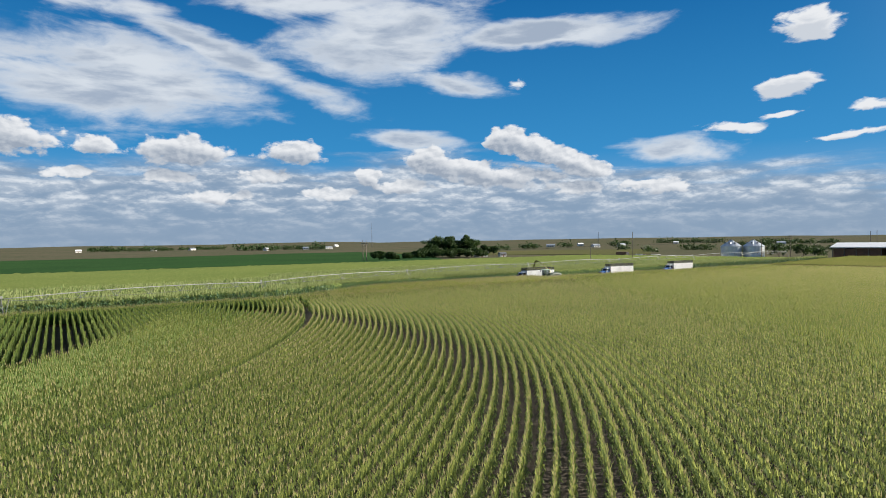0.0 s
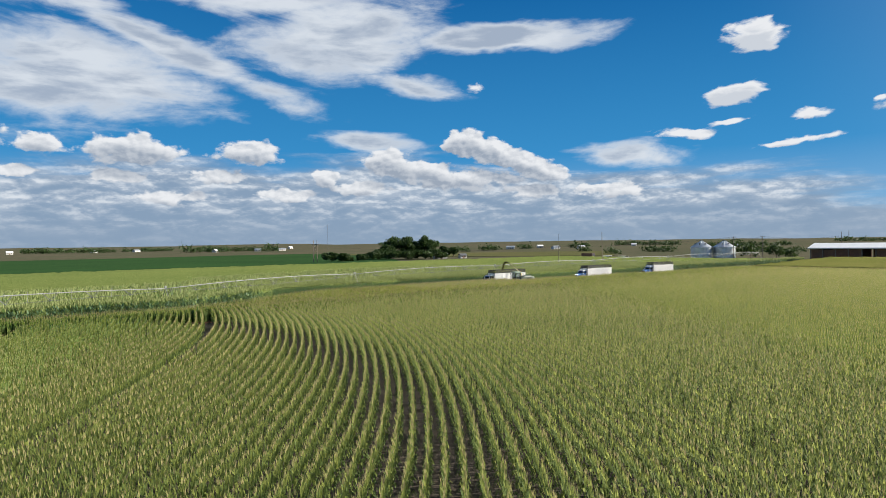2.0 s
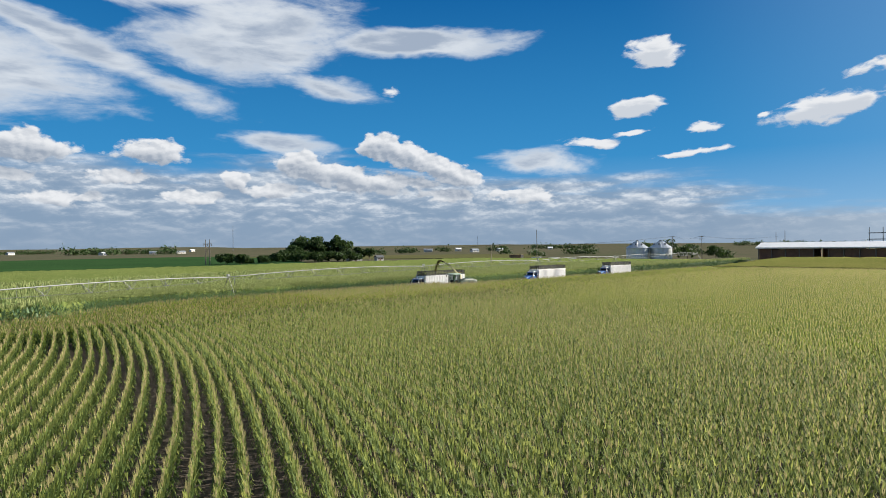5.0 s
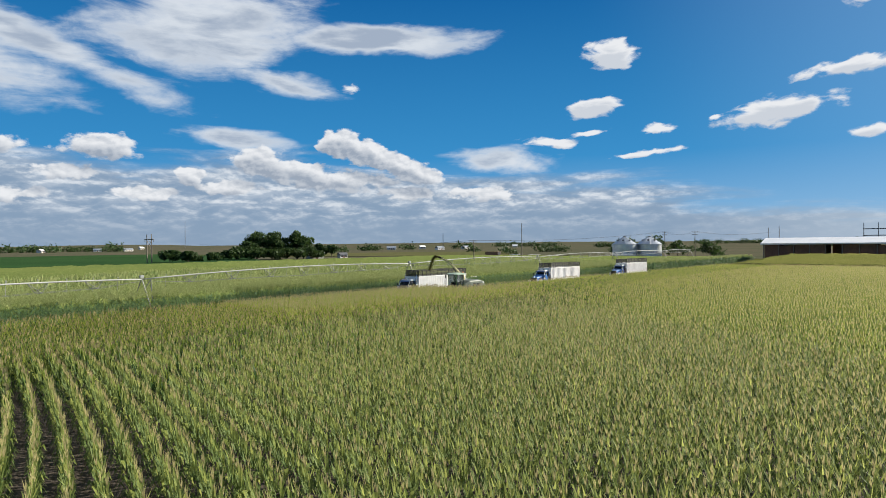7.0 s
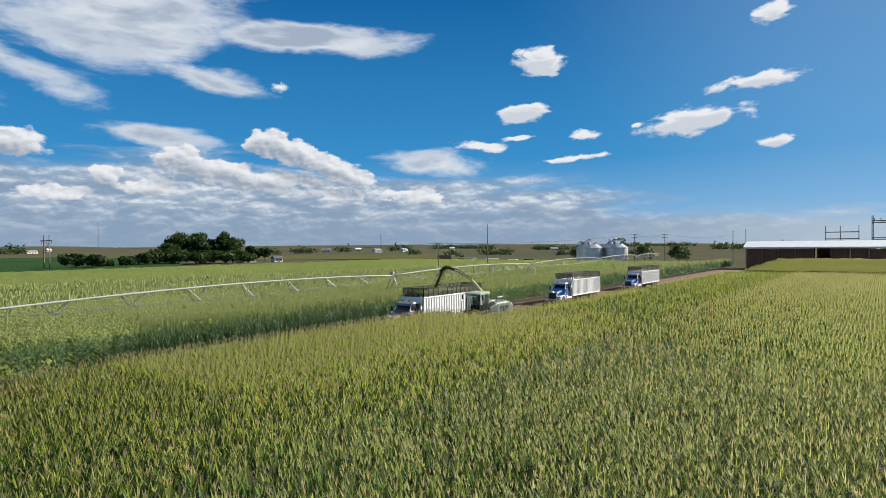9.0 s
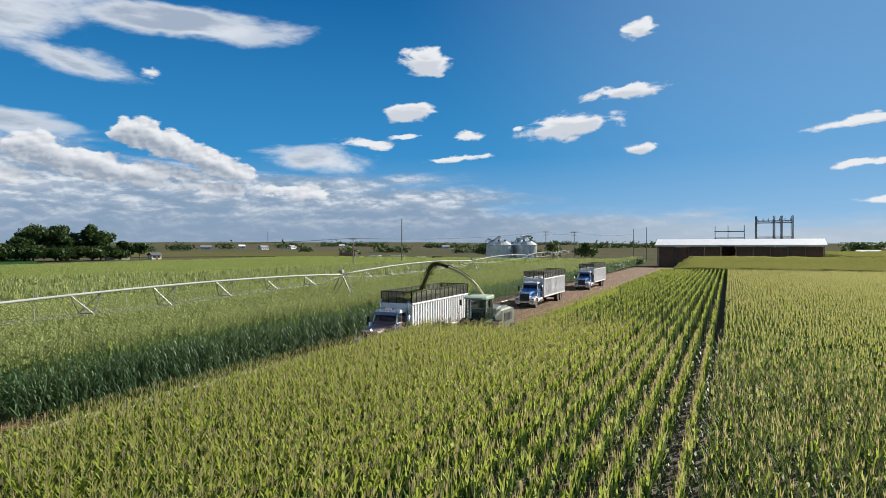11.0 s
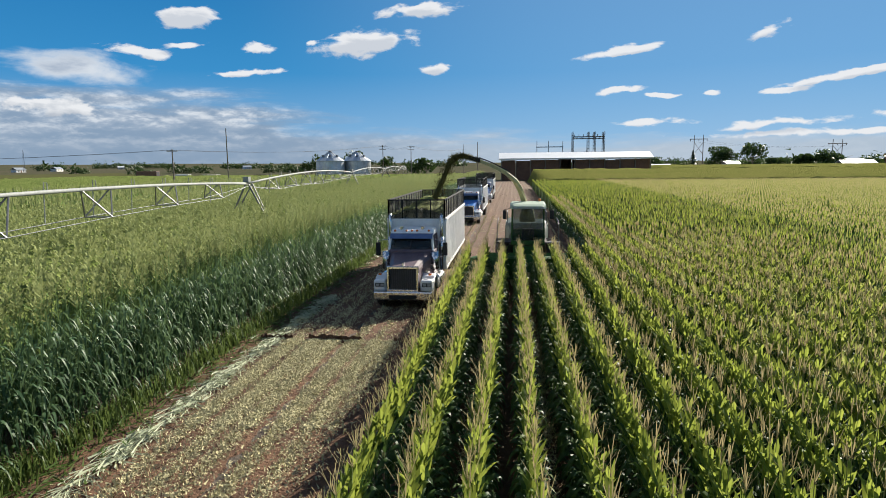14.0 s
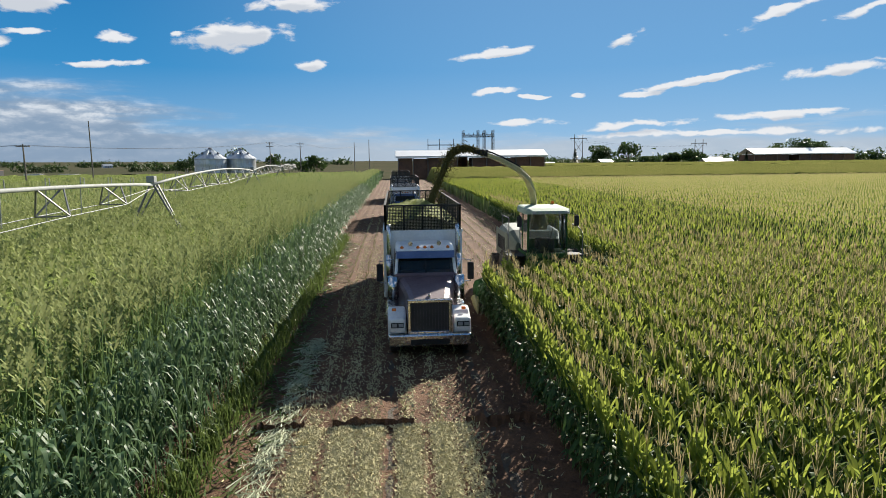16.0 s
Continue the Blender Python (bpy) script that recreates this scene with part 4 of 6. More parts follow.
def substation():
    b = thing("substation", (40, 300, 0), "grey steel lattice substation gantry with insulators", "substation")
    for x in (-7.3, 0.0, 3.0, 7.3):
        for y in (0, 5):
            bm = bmesh.new()
            for dx in (-0.35, 0.35):
                add_tube(bm, [(x + dx, y, 0), (x + dx * 0.6, y, 20)], 0.13, 5)
            for k in range(12):
                z = 1.6 * k
                add_tube(bm, [(x - 0.35, y, z), (x + 0.35, y, z + 1.6)], 0.05, 4)
            part("column", bm, M_GALV_DK, b)
    for z in (9.5, 16.8):
        for y in (0, 5):
            bm = bmesh.new()
            for dz in (0, 0.9):
                add_tube(bm, [(-7.6, y, z + dz), (7.6, y, z + dz)], 0.13, 5)
            for k in range(14):
                x = -7.6 + 15.2 * k / 14
                add_tube(bm, [(x, y, z), (x + 0.54, y, z + 0.9), (x + 1.08, y, z)], 0.05, 4)
            part("beam", bm, M_GALV_DK, b)
    for k in range(7):
        part("insulator", lathe([(0.1, 17.7), (0.2, 18.0), (0.1, 18.3), (0.2, 18.6), (0.1, 18.9)], 8), M_GALV_DK, b).location = (-6.6 + 2.2 * k, 2.5, 0)
    for x in (-24.5, -19, -12.2):
        part("post", tube([(x, 0, 0), (x, 0, 15.8)], [0.22, 0.15], 6), M_GALV_DK, b)
    for z in (9.8, 12.8):
        part("bus_bar", box((-24.8, -0.2, z), (-12, 0.2, z + 0.4), 0.0), M_GALV_DK, b)
    return b


substation()


def utility_pole(place, h, arms=1, group="utility poles"):
    p = thing("utility_pole", (*place, 0), "weathered wooden utility pole with a crossarm", "pole", group)
    part("post", tube([(0, 0, -0.2), (0, 0, h)], [0.19, 0.11], 8), M_WOOD, p)
    for k in range(arms):
        z = h - 0.5 - 1.1 * k
        part("crossarm", box((-1.2, -0.08, z), (1.2, 0.08, z + 0.14), 0.01), M_WOOD, p)
        for x in (-1.05, -0.4, 0.4, 1.05):
            part("insulator", lathe([(0.05, z + 0.14), (0.08, z + 0.22), (0.04, z + 0.34)], 6), M_GALV_DK, p).location = (x, 0, 0)
    return p


for x, y, h, arms in ((-70, 151, 15.3, 0), (-66, 118, 9.2, 1), (-42.3, 215, 12.4, 2), (-34, 226.5, 12.4, 2), (-18, 275, 14.1, 0), (-11.3, 266, 14.6, 0)):
    utility_pole((x, y), h, arms)


# ---- vehicles ----
def loft(sections):
    """A skin over closed cross sections, each a list of points of the same count."""
    bm = bmesh.new()
    rings = [[bm.verts.new(p) for p in s] for s in sections]
    n = len(rings[0])
    for a, b in zip(rings, rings[1:]):
        for k in range(n):
            bm.faces.new((a[k], a[(k + 1) % n], b[(k + 1) % n], b[k]))
    bm.faces.new(rings[0][::-1])
    bm.faces.new(rings[-1])
    bmesh.ops.recalc_face_normals(bm, faces=bm.faces)
    return bm


def rounded_section(y, hw, z0, z1, round_off=0.18):
    r = min(round_off, hw * 0.8)
    return [(-hw, y, z0), (hw, y, z0), (hw, y, z1 - r), (hw - r * 0.3, y, z1 - r * 0.3), (hw - r, y, z1), (-hw + r, y, z1), (-hw + r * 0.3, y, z1 - r * 0.3), (-hw, y, z1 - r)]


def wheel(parent, x, y, r, width, name="wheel", rim_mat=None, lugs=0):
    """A tyre with its rim, turning about x."""
    hub = new(name)
    hub.parent = parent
    hub.location = (x, y, r)
    hw = width / 2
    prof = [(r * 0.56, -hw * 0.85), (r * 0.86, -hw), (r * 0.97, -hw * 0.8), (r, -hw * 0.4), (r, hw * 0.4), (r * 0.97, hw * 0.8), (r * 0.86, hw), (r * 0.56, hw * 0.85)]
    bm = lathe(prof, 28, "x")
    for k in range(lugs):
        t = 2 * math.pi * k / lugs
        c, s = math.cos(t), math.sin(t)
        for sx in (-1, 1):
            add_tube(bm, [(sx * 0.02, r * c, r * s), (sx * hw * 0.9, r * math.cos(t + 0.18), r * math.sin(t + 0.18))], 0.035, 4)
    part("tyre", bm, M_RUBBER, hub)
    rm = lathe([(r * 0.3, -hw * 0.3), (r * 0.57, -hw * 0.7), (r * 0.59, hw * 0.7), (r * 0.5, hw * 0.6), (r * 0.3, hw * 0.2), (r * 0.12, hw * 0.5)], 20, "x")
    part("rim", rm, rim_mat or M_CHROME, hub)
    return hub


def screen(bm, a, b, z0, z1, pitch=0.05, wire=0.021):
    """A woven screen of flat bars between two corners (x, y)."""
    a, b = Vector((*a, 0)), Vector((*b, 0))
    d = (b - a)
    n = int(d.length / pitch)
    u = d.normalized() * wire / 2
    for k in range(n + 1):
        p = a + d * k / n
        bm.faces.new([bm.verts.new(q) for q in (p - u + Vector((0, 0, z0)), p + u + Vector((0, 0, z0)), p + u + Vector((0, 0, z1)), p - u + Vector((0, 0, z1)))])
    m = int((z1 - z0) / pitch)
    for k in range(m + 1):
        z = z0 + (z1 - z0) * k / m
        bm.faces.new([bm.verts.new(q) for q in (a + Vector((0, 0, z - wire / 2)), b + Vector((0, 0, z - wire / 2)), b + Vector((0, 0, z + wire / 2)), a + Vector((0, 0, z + wire / 2)))])


def silage_truck(y, cab_mat, hood_mat, visor_mat, label, x=0.0):
    """A conventional truck with a long ribbed silage box; its nose points to -y."""
    t = thing("silage_truck", (x, y, 0.03), label, "truck", "silage trucks")
    # nose
    bump = part("bumper", box((-1.17, -0.05, 0.42), (1.17, 0.16, 0.76), 0.05), M_CHROME, t, "chrome front bumper")
    part("bumper_recess", box((-0.55, -0.056, 0.47), (0.55, 0.02, 0.63), 0.01), M_DARK, bump)
    frame_bm = bmesh.new()
    for lo, hi in (((-0.62, 0.0, 0.78), (-0.53, 0.16, 1.72)), ((0.53, 0.0, 0.78), (0.62, 0.16, 1.72)), ((-0.62, -0.003, 1.64), (0.62, 0.163, 1.74)), ((-0.62, -0.003, 0.76), (0.62, 0.163, 0.84))):
        add_box(frame_bm, lo, hi, 0.02)
    grille = part("grille", frame_bm, M_CHROME, t, "chrome grille surround with a dark screen")
    sc = bmesh.new()
    add_box(sc, (-0.53, 0.09, 0.84), (0.53, 0.13, 1.64))
    for k in range(13):
        xx = -0.5 + k / 12
        add_box(sc, (xx - 0.012, 0.05, 0.84), (xx + 0.012, 0.09, 1.64))
    part("grille_screen", sc, M_GRILLE, grille)
    part("hood", loft([rounded_section(0.14, 0.60, 0.85, 1.74), rounded_section(0.9, 0.68, 0.9, 1.86), rounded_section(2.05, 0.88, 1.0, 2.02)]), hood_mat, t, smooth=False)
    part("hood_ornament", box((-0.03, 0.16, 1.75), (0.03, 0.36, 1.85), 0.01), M_CHROME, t)
    for s in (-1, 1):
        secs = []
        for k in range(9):
            a = math.pi * k / 8
            yc, zc = 0.98 - 0.80 * math.cos(a), 0.62 + 0.70 * math.sin(a)
            yi, zi = 0.98 - 0.66 * math.cos(a), 0.62 + 0.58 * math.sin(a)
            x0, x1 = sorted((s * 0.66, s * 1.18))
            secs.append([(x0, yi, zi), (x1, yi, zi), (x1, yc, zc - 0.03), (x1 - 0.04, yc, zc), (x0 + 0.04, yc, zc), (x0, yc, zc - 0.03)])
        part("fender", loft(secs), M_WHITE, t, "white front fender", smooth=False)
        x0, x1 = sorted((s * 0.68, s * 1.16))
        nose = part("headlight_pod", box((x0, 0.04, 0.78), (x1, 0.5, 1.2), 0.07), M_WHITE, t)
        lamp = part("headlight", box((x0 + 0.07, 0.02, 0.94), (x1 - 0.05, 0.09, 1.09), 0.015), M_DARK, nose)
        for q in (0, 1):
            part("lens", box((x0 + 0.1 + q * 0.18, 0.012, 0.965), (x0 + 0.24 + q * 0.18, 0.06, 1.065), 0.01), M_LAMP, nose)
        part("turn_lamp", box((s * 1.0 - 0.06, 0.5, 1.31), (s * 1.0 + 0.06, 0.6, 1.38), 0.015), M_AMBER, t)
        wheel(t, s * 1.0, 0.98, 0.52, 0.3)
        # tank, step, stack, mirror
        part("fuel_tank", lathe([(0.28, 2.0), (0.32, 2.03), (0.32, 3.35), (0.28, 3.38)], 20, "y"), M_CHROME, t).location = (s * 0.98, 0, 0.78)
        part("cab_step", box((s * 1.0 - 0.2, 2.05, 1.1), (s * 1.0 + 0.2, 2.6, 1.14), 0.01), M_CHROME, t)
        st = part("exhaust_pipe", tube([(s * 1.13, 3.42, 0.9), (s * 1.13, 3.42, 3.2), (s * 1.13, 3.46, 3.38), (s * 1.13, 3.56, 3.46)], 0.075, 12), M_CHROME, t, "chrome exhaust stack", smooth=True)
        part("heat_shield", tube([(s * 1.13, 3.42, 1.6), (s * 1.13, 3.42, 2.5)], 0.105, 12), M_CHROME, st, smooth=True)
        part("air_cleaner", tube([(s * 1.02, 1.95, 1.35), (s * 1.02, 1.95, 2.05)], 0.17, 14), M_CHROME, t, smooth=True)
        mir = part("mirror", box((s * 1.42 - 0.1, 2.2, 1.85), (s * 1.42 + 0.1, 2.28, 2.4), 0.03), M_DARK, t)
        arm = tube([(s * 0.98, 2.4, 2.5), (s * 1.42, 2.25, 2.47), (s * 1.42, 2.25, 1.8), (s * 0.98, 2.4, 1.75)], 0.018, 6)
        part("mirror_arm", arm, M_CHROME, mir)
    # cab
    part("cab", loft([rounded_section(2.0, 0.93, 0.95, 2.06, 0.1), rounded_section(2.06, 0.98, 0.95, 2.12, 0.1), rounded_section(2.07, 0.98, 0.95, 2.12, 0.1), rounded_section(3.42, 0.98, 0.95, 2.12, 0.1)]), cab_mat, t)
    # Dark block standing in for the shaded cab interior, with no seats built.
    part("cab_dark_fill", box((-0.80, 2.55, 2.05), (0.80, 3.30, 2.45), 0.04), M_DARK, t)
    for s in (-1, 1):
        part("pillar", tube([(s * 0.93, 2.08, 2.08), (s * 0.86, 2.34, 2.72)], 0.05, 6), M_WHITE, t)
        part("pillar", tube([(s * 0.95, 2.75, 2.08), (s * 0.90, 2.78, 2.72)], 0.04, 6), cab_mat, t)
        part("pillar", tube([(s * 0.94, 3.38, 2.08), (s * 0.90, 3.36, 2.72)], 0.06, 6), cab_mat, t)
    part("pillar", tube([(0, 2.06, 2.08), (0, 2.32, 2.72)], 0.025, 6), M_DARK, t)
    part("cab_back", box((-0.92, 3.32, 2.1), (0.92, 3.40, 2.75), 0.0), cab_mat, t)
    g = bmesh.new()
    g.faces.new([g.verts.new(p) for p in ((-0.9, 2.085, 2.09), (0.9, 2.085, 2.09), (0.84, 2.335, 2.70), (-0.84, 2.335, 2.70))])
    glass = part("windshield", g, M_GLASS, t, "dark tinted windshield")
    for s in (-1, 1):
        g = bmesh.new()
        g.faces.new([g.verts.new(p) for p in ((s * 0.95, 2.15, 2.1), (s * 0.95, 3.3, 2.1), (s * 0.9, 3.3, 2.7), (s * 0.88, 2.38, 2.7))])
        part("side_window", g, M_GLASS, t)
        d = part("cab_door", box((s * 0.985 - 0.006, 2.2, 1.1), (s * 0.985 + 0.006, 3.15, 2.06), 0.004), cab_mat, t)
        part("door_handle", box((s * 1.0 - 0.012, 2.95, 1.75), (s * 1.0 + 0.012, 3.08, 1.79), 0.004), M_CHROME, d)
    roof = part("cab_roof", loft([rounded_section(2.28, 0.90, 2.70, 2.80, 0.08), rounded_section(2.6, 0.93, 2.70, 2.93, 0.12), rounded_section(3.42, 0.93, 2.70, 2.95, 0.12)]), M_WHITE, t, "white cab roof with amber marker lamps")
    for xx in (-0.72, -0.22, 0.0, 0.22, 0.72):
        part("marker_lamp", lathe([(0.055, 0), (0.055, 0.05), (0.02, 0.09)], 10), M_AMBER, roof).location = (xx, 2.42, 2.83)
    for xx in (-0.45, 0.45):
        part("air_horn", tube([(xx, 2.45, 2.98), (xx, 3.0, 2.98)], [0.07, 0.025], 10), M_CHROME, roof)
    part("sun_visor", loft([[(-0.9, 2.06, 2.58), (0.9, 2.06, 2.58), (0.9, 2.08, 2.58), (-0.9, 2.08, 2.58)], [(-0.9, 2.29, 2.78), (0.9, 2.29, 2.78), (0.9, 2.31, 2.78), (-0.9, 2.31, 2.78)]]), visor_mat, t, "deep blue sun visor")
    # frame and box
    rails = bmesh.new()
    for s in (-1, 1):
        add_box(rails, (s * 0.42 - 0.05, 0.3, 0.72), (s * 0.42 + 0.05, 13.5, 0.98))
    part("frame_rails", rails, M_DARK, t)
    for yy in (10.6, 11.95):
        part("axle", tube([(-1.0, yy, 0.52), (1.0, yy, 0.52)], 0.09, 8), M_DARK, t)
        for s in (-1, 1):
            wheel(t, s * 1.0, yy, 0.52, 0.5)
            part("mud_flap", box((s * 0.98 - 0.28, yy + 0.62, 0.3), (s * 0.98 + 0.28, yy + 0.64, 0.85), 0.0), M_DARK, t) if yy > 11 else None
    y0, y1, zt = 3.72, 13.85, 3.25
    bx = part("box_floor", box((-1.24, y0, 1.02), (1.24, y1, 1.2), 0.0), M_WHITE_DULL, t)
    for s in (-1, 1):
        part("box_side", box((s * 1.23 - 0.025, y0, 1.06), (s * 1.23 + 0.025, y1, zt), 0.0), M_WHITE, t, "white steel box side with upright ribs")
        for k in range(25):
            yy = y0 + 0.05 + k * (y1 - y0 - 0.12) / 24
            part("rib", box((s * 1.285 - 0.032, yy - 0.06, 1.1), (s * 1.285 + 0.032, yy + 0.06, zt - 0.08), 0.012), M_WHITE, t)
        part("top_rail", box((s * 1.27 - 0.07, y0, zt - 0.08), (s * 1.27 + 0.07, y1, zt + 0.03), 0.02), M_WHITE, t)
        part("bottom_rail", box((s * 1.27 - 0.06, y0, 1.0), (s * 1.27 + 0.06, y1, 1.14), 0.02), M_WHITE, t)
    part("box_front", box((-1.22, y0 - 0.03, 1.06), (1.22, y0 + 0.03, zt + 0.02), 0.0), M_WHITE, t, "white box front wall")
    part("tailgate", box((-1.22, y1 - 0.04, 1.06), (1.22, y1 + 0.03, zt), 0.0), M_WHITE, t)
    m0, m1, zm = zt + 0.03, 4.08, 1.25
    for a, b in (((-zm, y0), (zm, y0)), ((-zm, y0), (-zm, y1)), ((zm, y0), (zm, y1)), ((-zm, y1), (zm, y1))):
        bm = bmesh.new()
        screen(bm, a, b, m0, m1)
        sp = part("screen_panel", bm, M_MESHN, t, "black wire screen above the box")
        fr = bmesh.new()
        n = 4 if a[1] == b[1] else 13
        for k in range(n + 1):
            px, py = a[0] + (b[0] - a[0]) * k / n, a[1] + (b[1] - a[1]) * k / n
            add_box(fr, (px - 0.028, py - 0.028, m0), (px + 0.028, py + 0.028, m1))
        x_lo, x_hi, y_lo, y_hi = min(a[0], b[0]), max(a[0], b[0]), min(a[1], b[1]), max(a[1], b[1])
        add_box(fr, (x_lo - 0.035, y_lo - 0.035, m1 - 0.02), (x_hi + 0.035, y_hi + 0.035, m1 + 0.035))
        part("screen_frame", fr, M_DARK, sp)
    return t


def silage_load(y0, y1, heap):
    """Chopped crop heaped in the box."""
    rng = np.random.default_rng(77)
    xs, ys = np.linspace(-1.19, 1.19, 30), np.linspace(y0, y1, 110)
    X, Y = np.meshgrid(xs, ys, indexing="ij")
    Z = 3.45 + heap * np.exp(-((X - 0.1) / 0.8) ** 2) * (0.45 + 0.75 * np.exp(-((Y - (y0 + 3.0)) / 2.2) ** 2)) + rng.normal(0, 0.03, X.shape)
    V = np.stack([X, Y, Z], -1).reshape(-1, 3)
    ny = len(ys)
    i = (np.arange(len(xs) - 1)[:, None] * ny + np.arange(ny - 1)[None]).ravel()
    F = np.stack([i, i + ny, i + ny + 1, i + 1], 1)
    body = thing("silage_load", (0, 0, 0), "heap of chopped green corn silage in the truck box", "silage", kind="stuff")
    ob = mesh_from_arrays("heap", V, F, [M_SILAGE])
    ob.parent = body
    return body


silage_truck(20.0, M_PLUM, M_PLUM, M_VISOR, "plum truck with white fenders and a white silage box")
silage_truck(53.9, M_BLUE, M_BLUE, M_VISOR, "bright blue truck with a white silage box waiting in the lane")
silage_truck(84.2, M_NAVY, M_BLUE, M_VISOR, "blue truck with white silage box at the queue's end")
silage_load(23.8, 33.75, 0.55)


def harvester(x, y):
    """A forage harvester cutting towards -y."""
    h = thing("forage_harvester", (x, y, 0.03), "green forage harvester with a pale cab roof cutting corn", "harvester")
    part("body", loft([rounded_section(1.8, 0.9, 1.1, 2.2, 0.2), rounded_section(2.6, 1.08, 1.0, 2.6, 0.25), rounded_section(4.6, 1.08, 1.0, 2.7, 0.3), rounded_section(6.0, 0.95, 1.1, 2.4, 0.3)]), M_PALE, h)
    for s in (-1, 1):
        side = part("side_panel", box((s * 1.09 - 0.02, 2.7, 1.3), (s * 1.09 + 0.02, 5.4, 2.45), 0.02), M_PALE, h)
        for k in range(6):
            part("louvre", box((s * 1.115 - 0.015, 3.2 + k * 0.3, 1.6), (s * 1.115 + 0.015, 3.36 + k * 0.3, 2.2), 0.0), M_DARK, side)
        part("handrail", tube([(s * 1.02, 2.7, 2.5), (s * 1.02, 2.7, 3.1), (s * 1.02, 4.2, 3.1), (s * 1.02, 4.2, 2.6)], 0.022, 6), M_GALV_DK, h)
        part("platform", box((s * 1.15 - 0.35, 0.3, 1.78), (s * 1.15 + 0.35, 1.9, 1.84), 0.01), M_DARK, h)
        part("ladder_rail", tube([(s * 1.48, 0.35, 0.6), (s * 1.48, 0.35, 2.7), (s * 1.45, 0.9, 2.9), (s * 1.45, 1.7, 2.9)], 0.022, 6), M_GALV_DK, h)
        wheel(h, s * 1.25, 1.25, 0.95, 0.65, rim_mat=M_YELLOW, lugs=22)
        wheel(h, s * 1.2, 4.9, 0.62, 0.45, rim_mat=M_YELLOW, lugs=18)
        mir = part("mirror", box((s * 1.12 - 0.09, -0.02, 3.0), (s * 1.12 + 0.09, 0.05, 3.42), 0.03), M_DARK, h)
        part("mirror_arm", tube([(s * 0.8, 0.25, 3.5), (s * 1.12, 0.0, 3.45), (s * 1.12, 0.0, 3.0)], 0.018, 6), M_DARK, mir)
    part("cab_floor", box((-0.8, 0.0, 1.75), (0.8, 1.75, 1.95), 0.03), M_GREEN, h)
    part("seat", box((-0.28, 0.8, 2.0), (0.28, 1.4, 2.45), 0.08), M_DARK, h)
    part("console", box((-0.3, 0.18, 1.95), (0.3, 0.36, 2.5), 0.05), M_DARK, h)
    part("cab_back", box((-0.78, 1.66, 1.95), (0.78, 1.74, 2.35), 0.02), M_GREEN, h)
    g = bmesh.new()
    g.faces.new([g.verts.new(p) for p in ((-0.76, 1.7, 2.35), (0.76, 1.7, 2.35), (0.76, 1.7, 3.5), (-0.76, 1.7, 3.5))])
    part("rear_glass", g, M_GLASS, h)
    for s in (-1, 1):
        part("cab_post", tube([(s * 0.76, 0.08, 1.95), (s * 0.74, 0.14, 3.5)], 0.045, 6), M_GREEN, h)
        part("cab_post", tube([(s * 0.78, 1.0, 1.95), (s * 0.76, 1.0, 3.5)], 0.035, 6), M_GREEN, h)
        g = bmesh.new()
        g.faces.new([g.verts.new(p) for p in ((s * 0.79, 0.1, 1.97), (s * 0.79, 1.65, 1.97), (s * 0.77, 1.65, 3.5), (s * 0.76, 0.15, 3.5))])
        part("side_glass", g, M_GLASS, h)
    g = bmesh.new()
    g.faces.new([g.verts.new(p) for p in ((-0.75, 0.03, 1.97), (0.75, 0.03, 1.97), (0.73, 0.09, 3.5), (-0.73, 0.09, 3.5))])
    part("front_glass", g, M_GLASS, h)
    roof = part("cab_roof", loft([rounded_section(-0.25, 0.72, 3.5, 3.62, 0.08), rounded_section(0.05, 0.86, 3.48, 3.70, 0.1), rounded_section(1.7, 0.86, 3.48, 3.74, 0.1), rounded_section(1.95, 0.74, 3.52, 3.66, 0.08)]), M_ROOFP, h, "pale green cab roof")
    for k in range(6):
        part("work_lamp", box((-0.68 + k * 0.25, -0.29, 3.5), (-0.53 + k * 0.25, -0.2, 3.6), 0.02), M_LAMP, roof)
    part("beacon", lathe([(0.07, 0), (0.07, 0.12), (0.03, 0.16)], 12), M_AMBER, roof).location = (0.6, 1.7, 3.72)
    part("wiper", tube([(0, 0.0, 2.2), (0.2, 0.02, 2.95)], 0.012, 5), M_DARK, h)
    # header with dividers
    hd = part("header", loft([rounded_section(-1.3, 3.0, 0.35, 0.7, 0.1), rounded_section(-0.7, 3.0, 0.35, 1.15, 0.2), rounded_section(-0.2, 2.2, 0.6, 1.4, 0.3)]), M_GREEN, h)
    for k in range(9):
        xx = -3.0 + 0.75 * k
        part("divider", tube([(xx, -1.2, 0.55), (xx, -1.7, 0.3), (xx, -2.0, 0.15)], [0.16, 0.1, 0.02], 8), M_YELLOW, hd)
    for k in range(4):
        part("drum", lathe([(0.7, 0.4), (0.72, 0.45), (0.5, 0.5), (0.45, 1.3), (0.2, 1.36)], 20), M_GREEN, hd).location = (-2.25 + 1.5 * k, -1.1, 0)
    part("feed_housing", box((-0.7, -0.3, 0.7), (0.7, 1.0, 1.7), 0.1), M_GREEN, h)
    # spout
    turn = part("spout_turret", lathe([(0.38, 2.7), (0.4, 2.9), (0.3, 3.3), (0.22, 3.45)], 20), M_YELLOW, h)
    turn.location = (0, 2.25, 0)
    pts = [(0, 2.2, 3.2), (-0.22, 1.6, 3.95), (-0.36, 1.2, 4.35), (-0.62, 0.85, 4.8), (-1.05, 0.6, 5.18), (-1.7, 0.5, 5.52), (-2.35, 0.45, 5.78)]
    secs = []
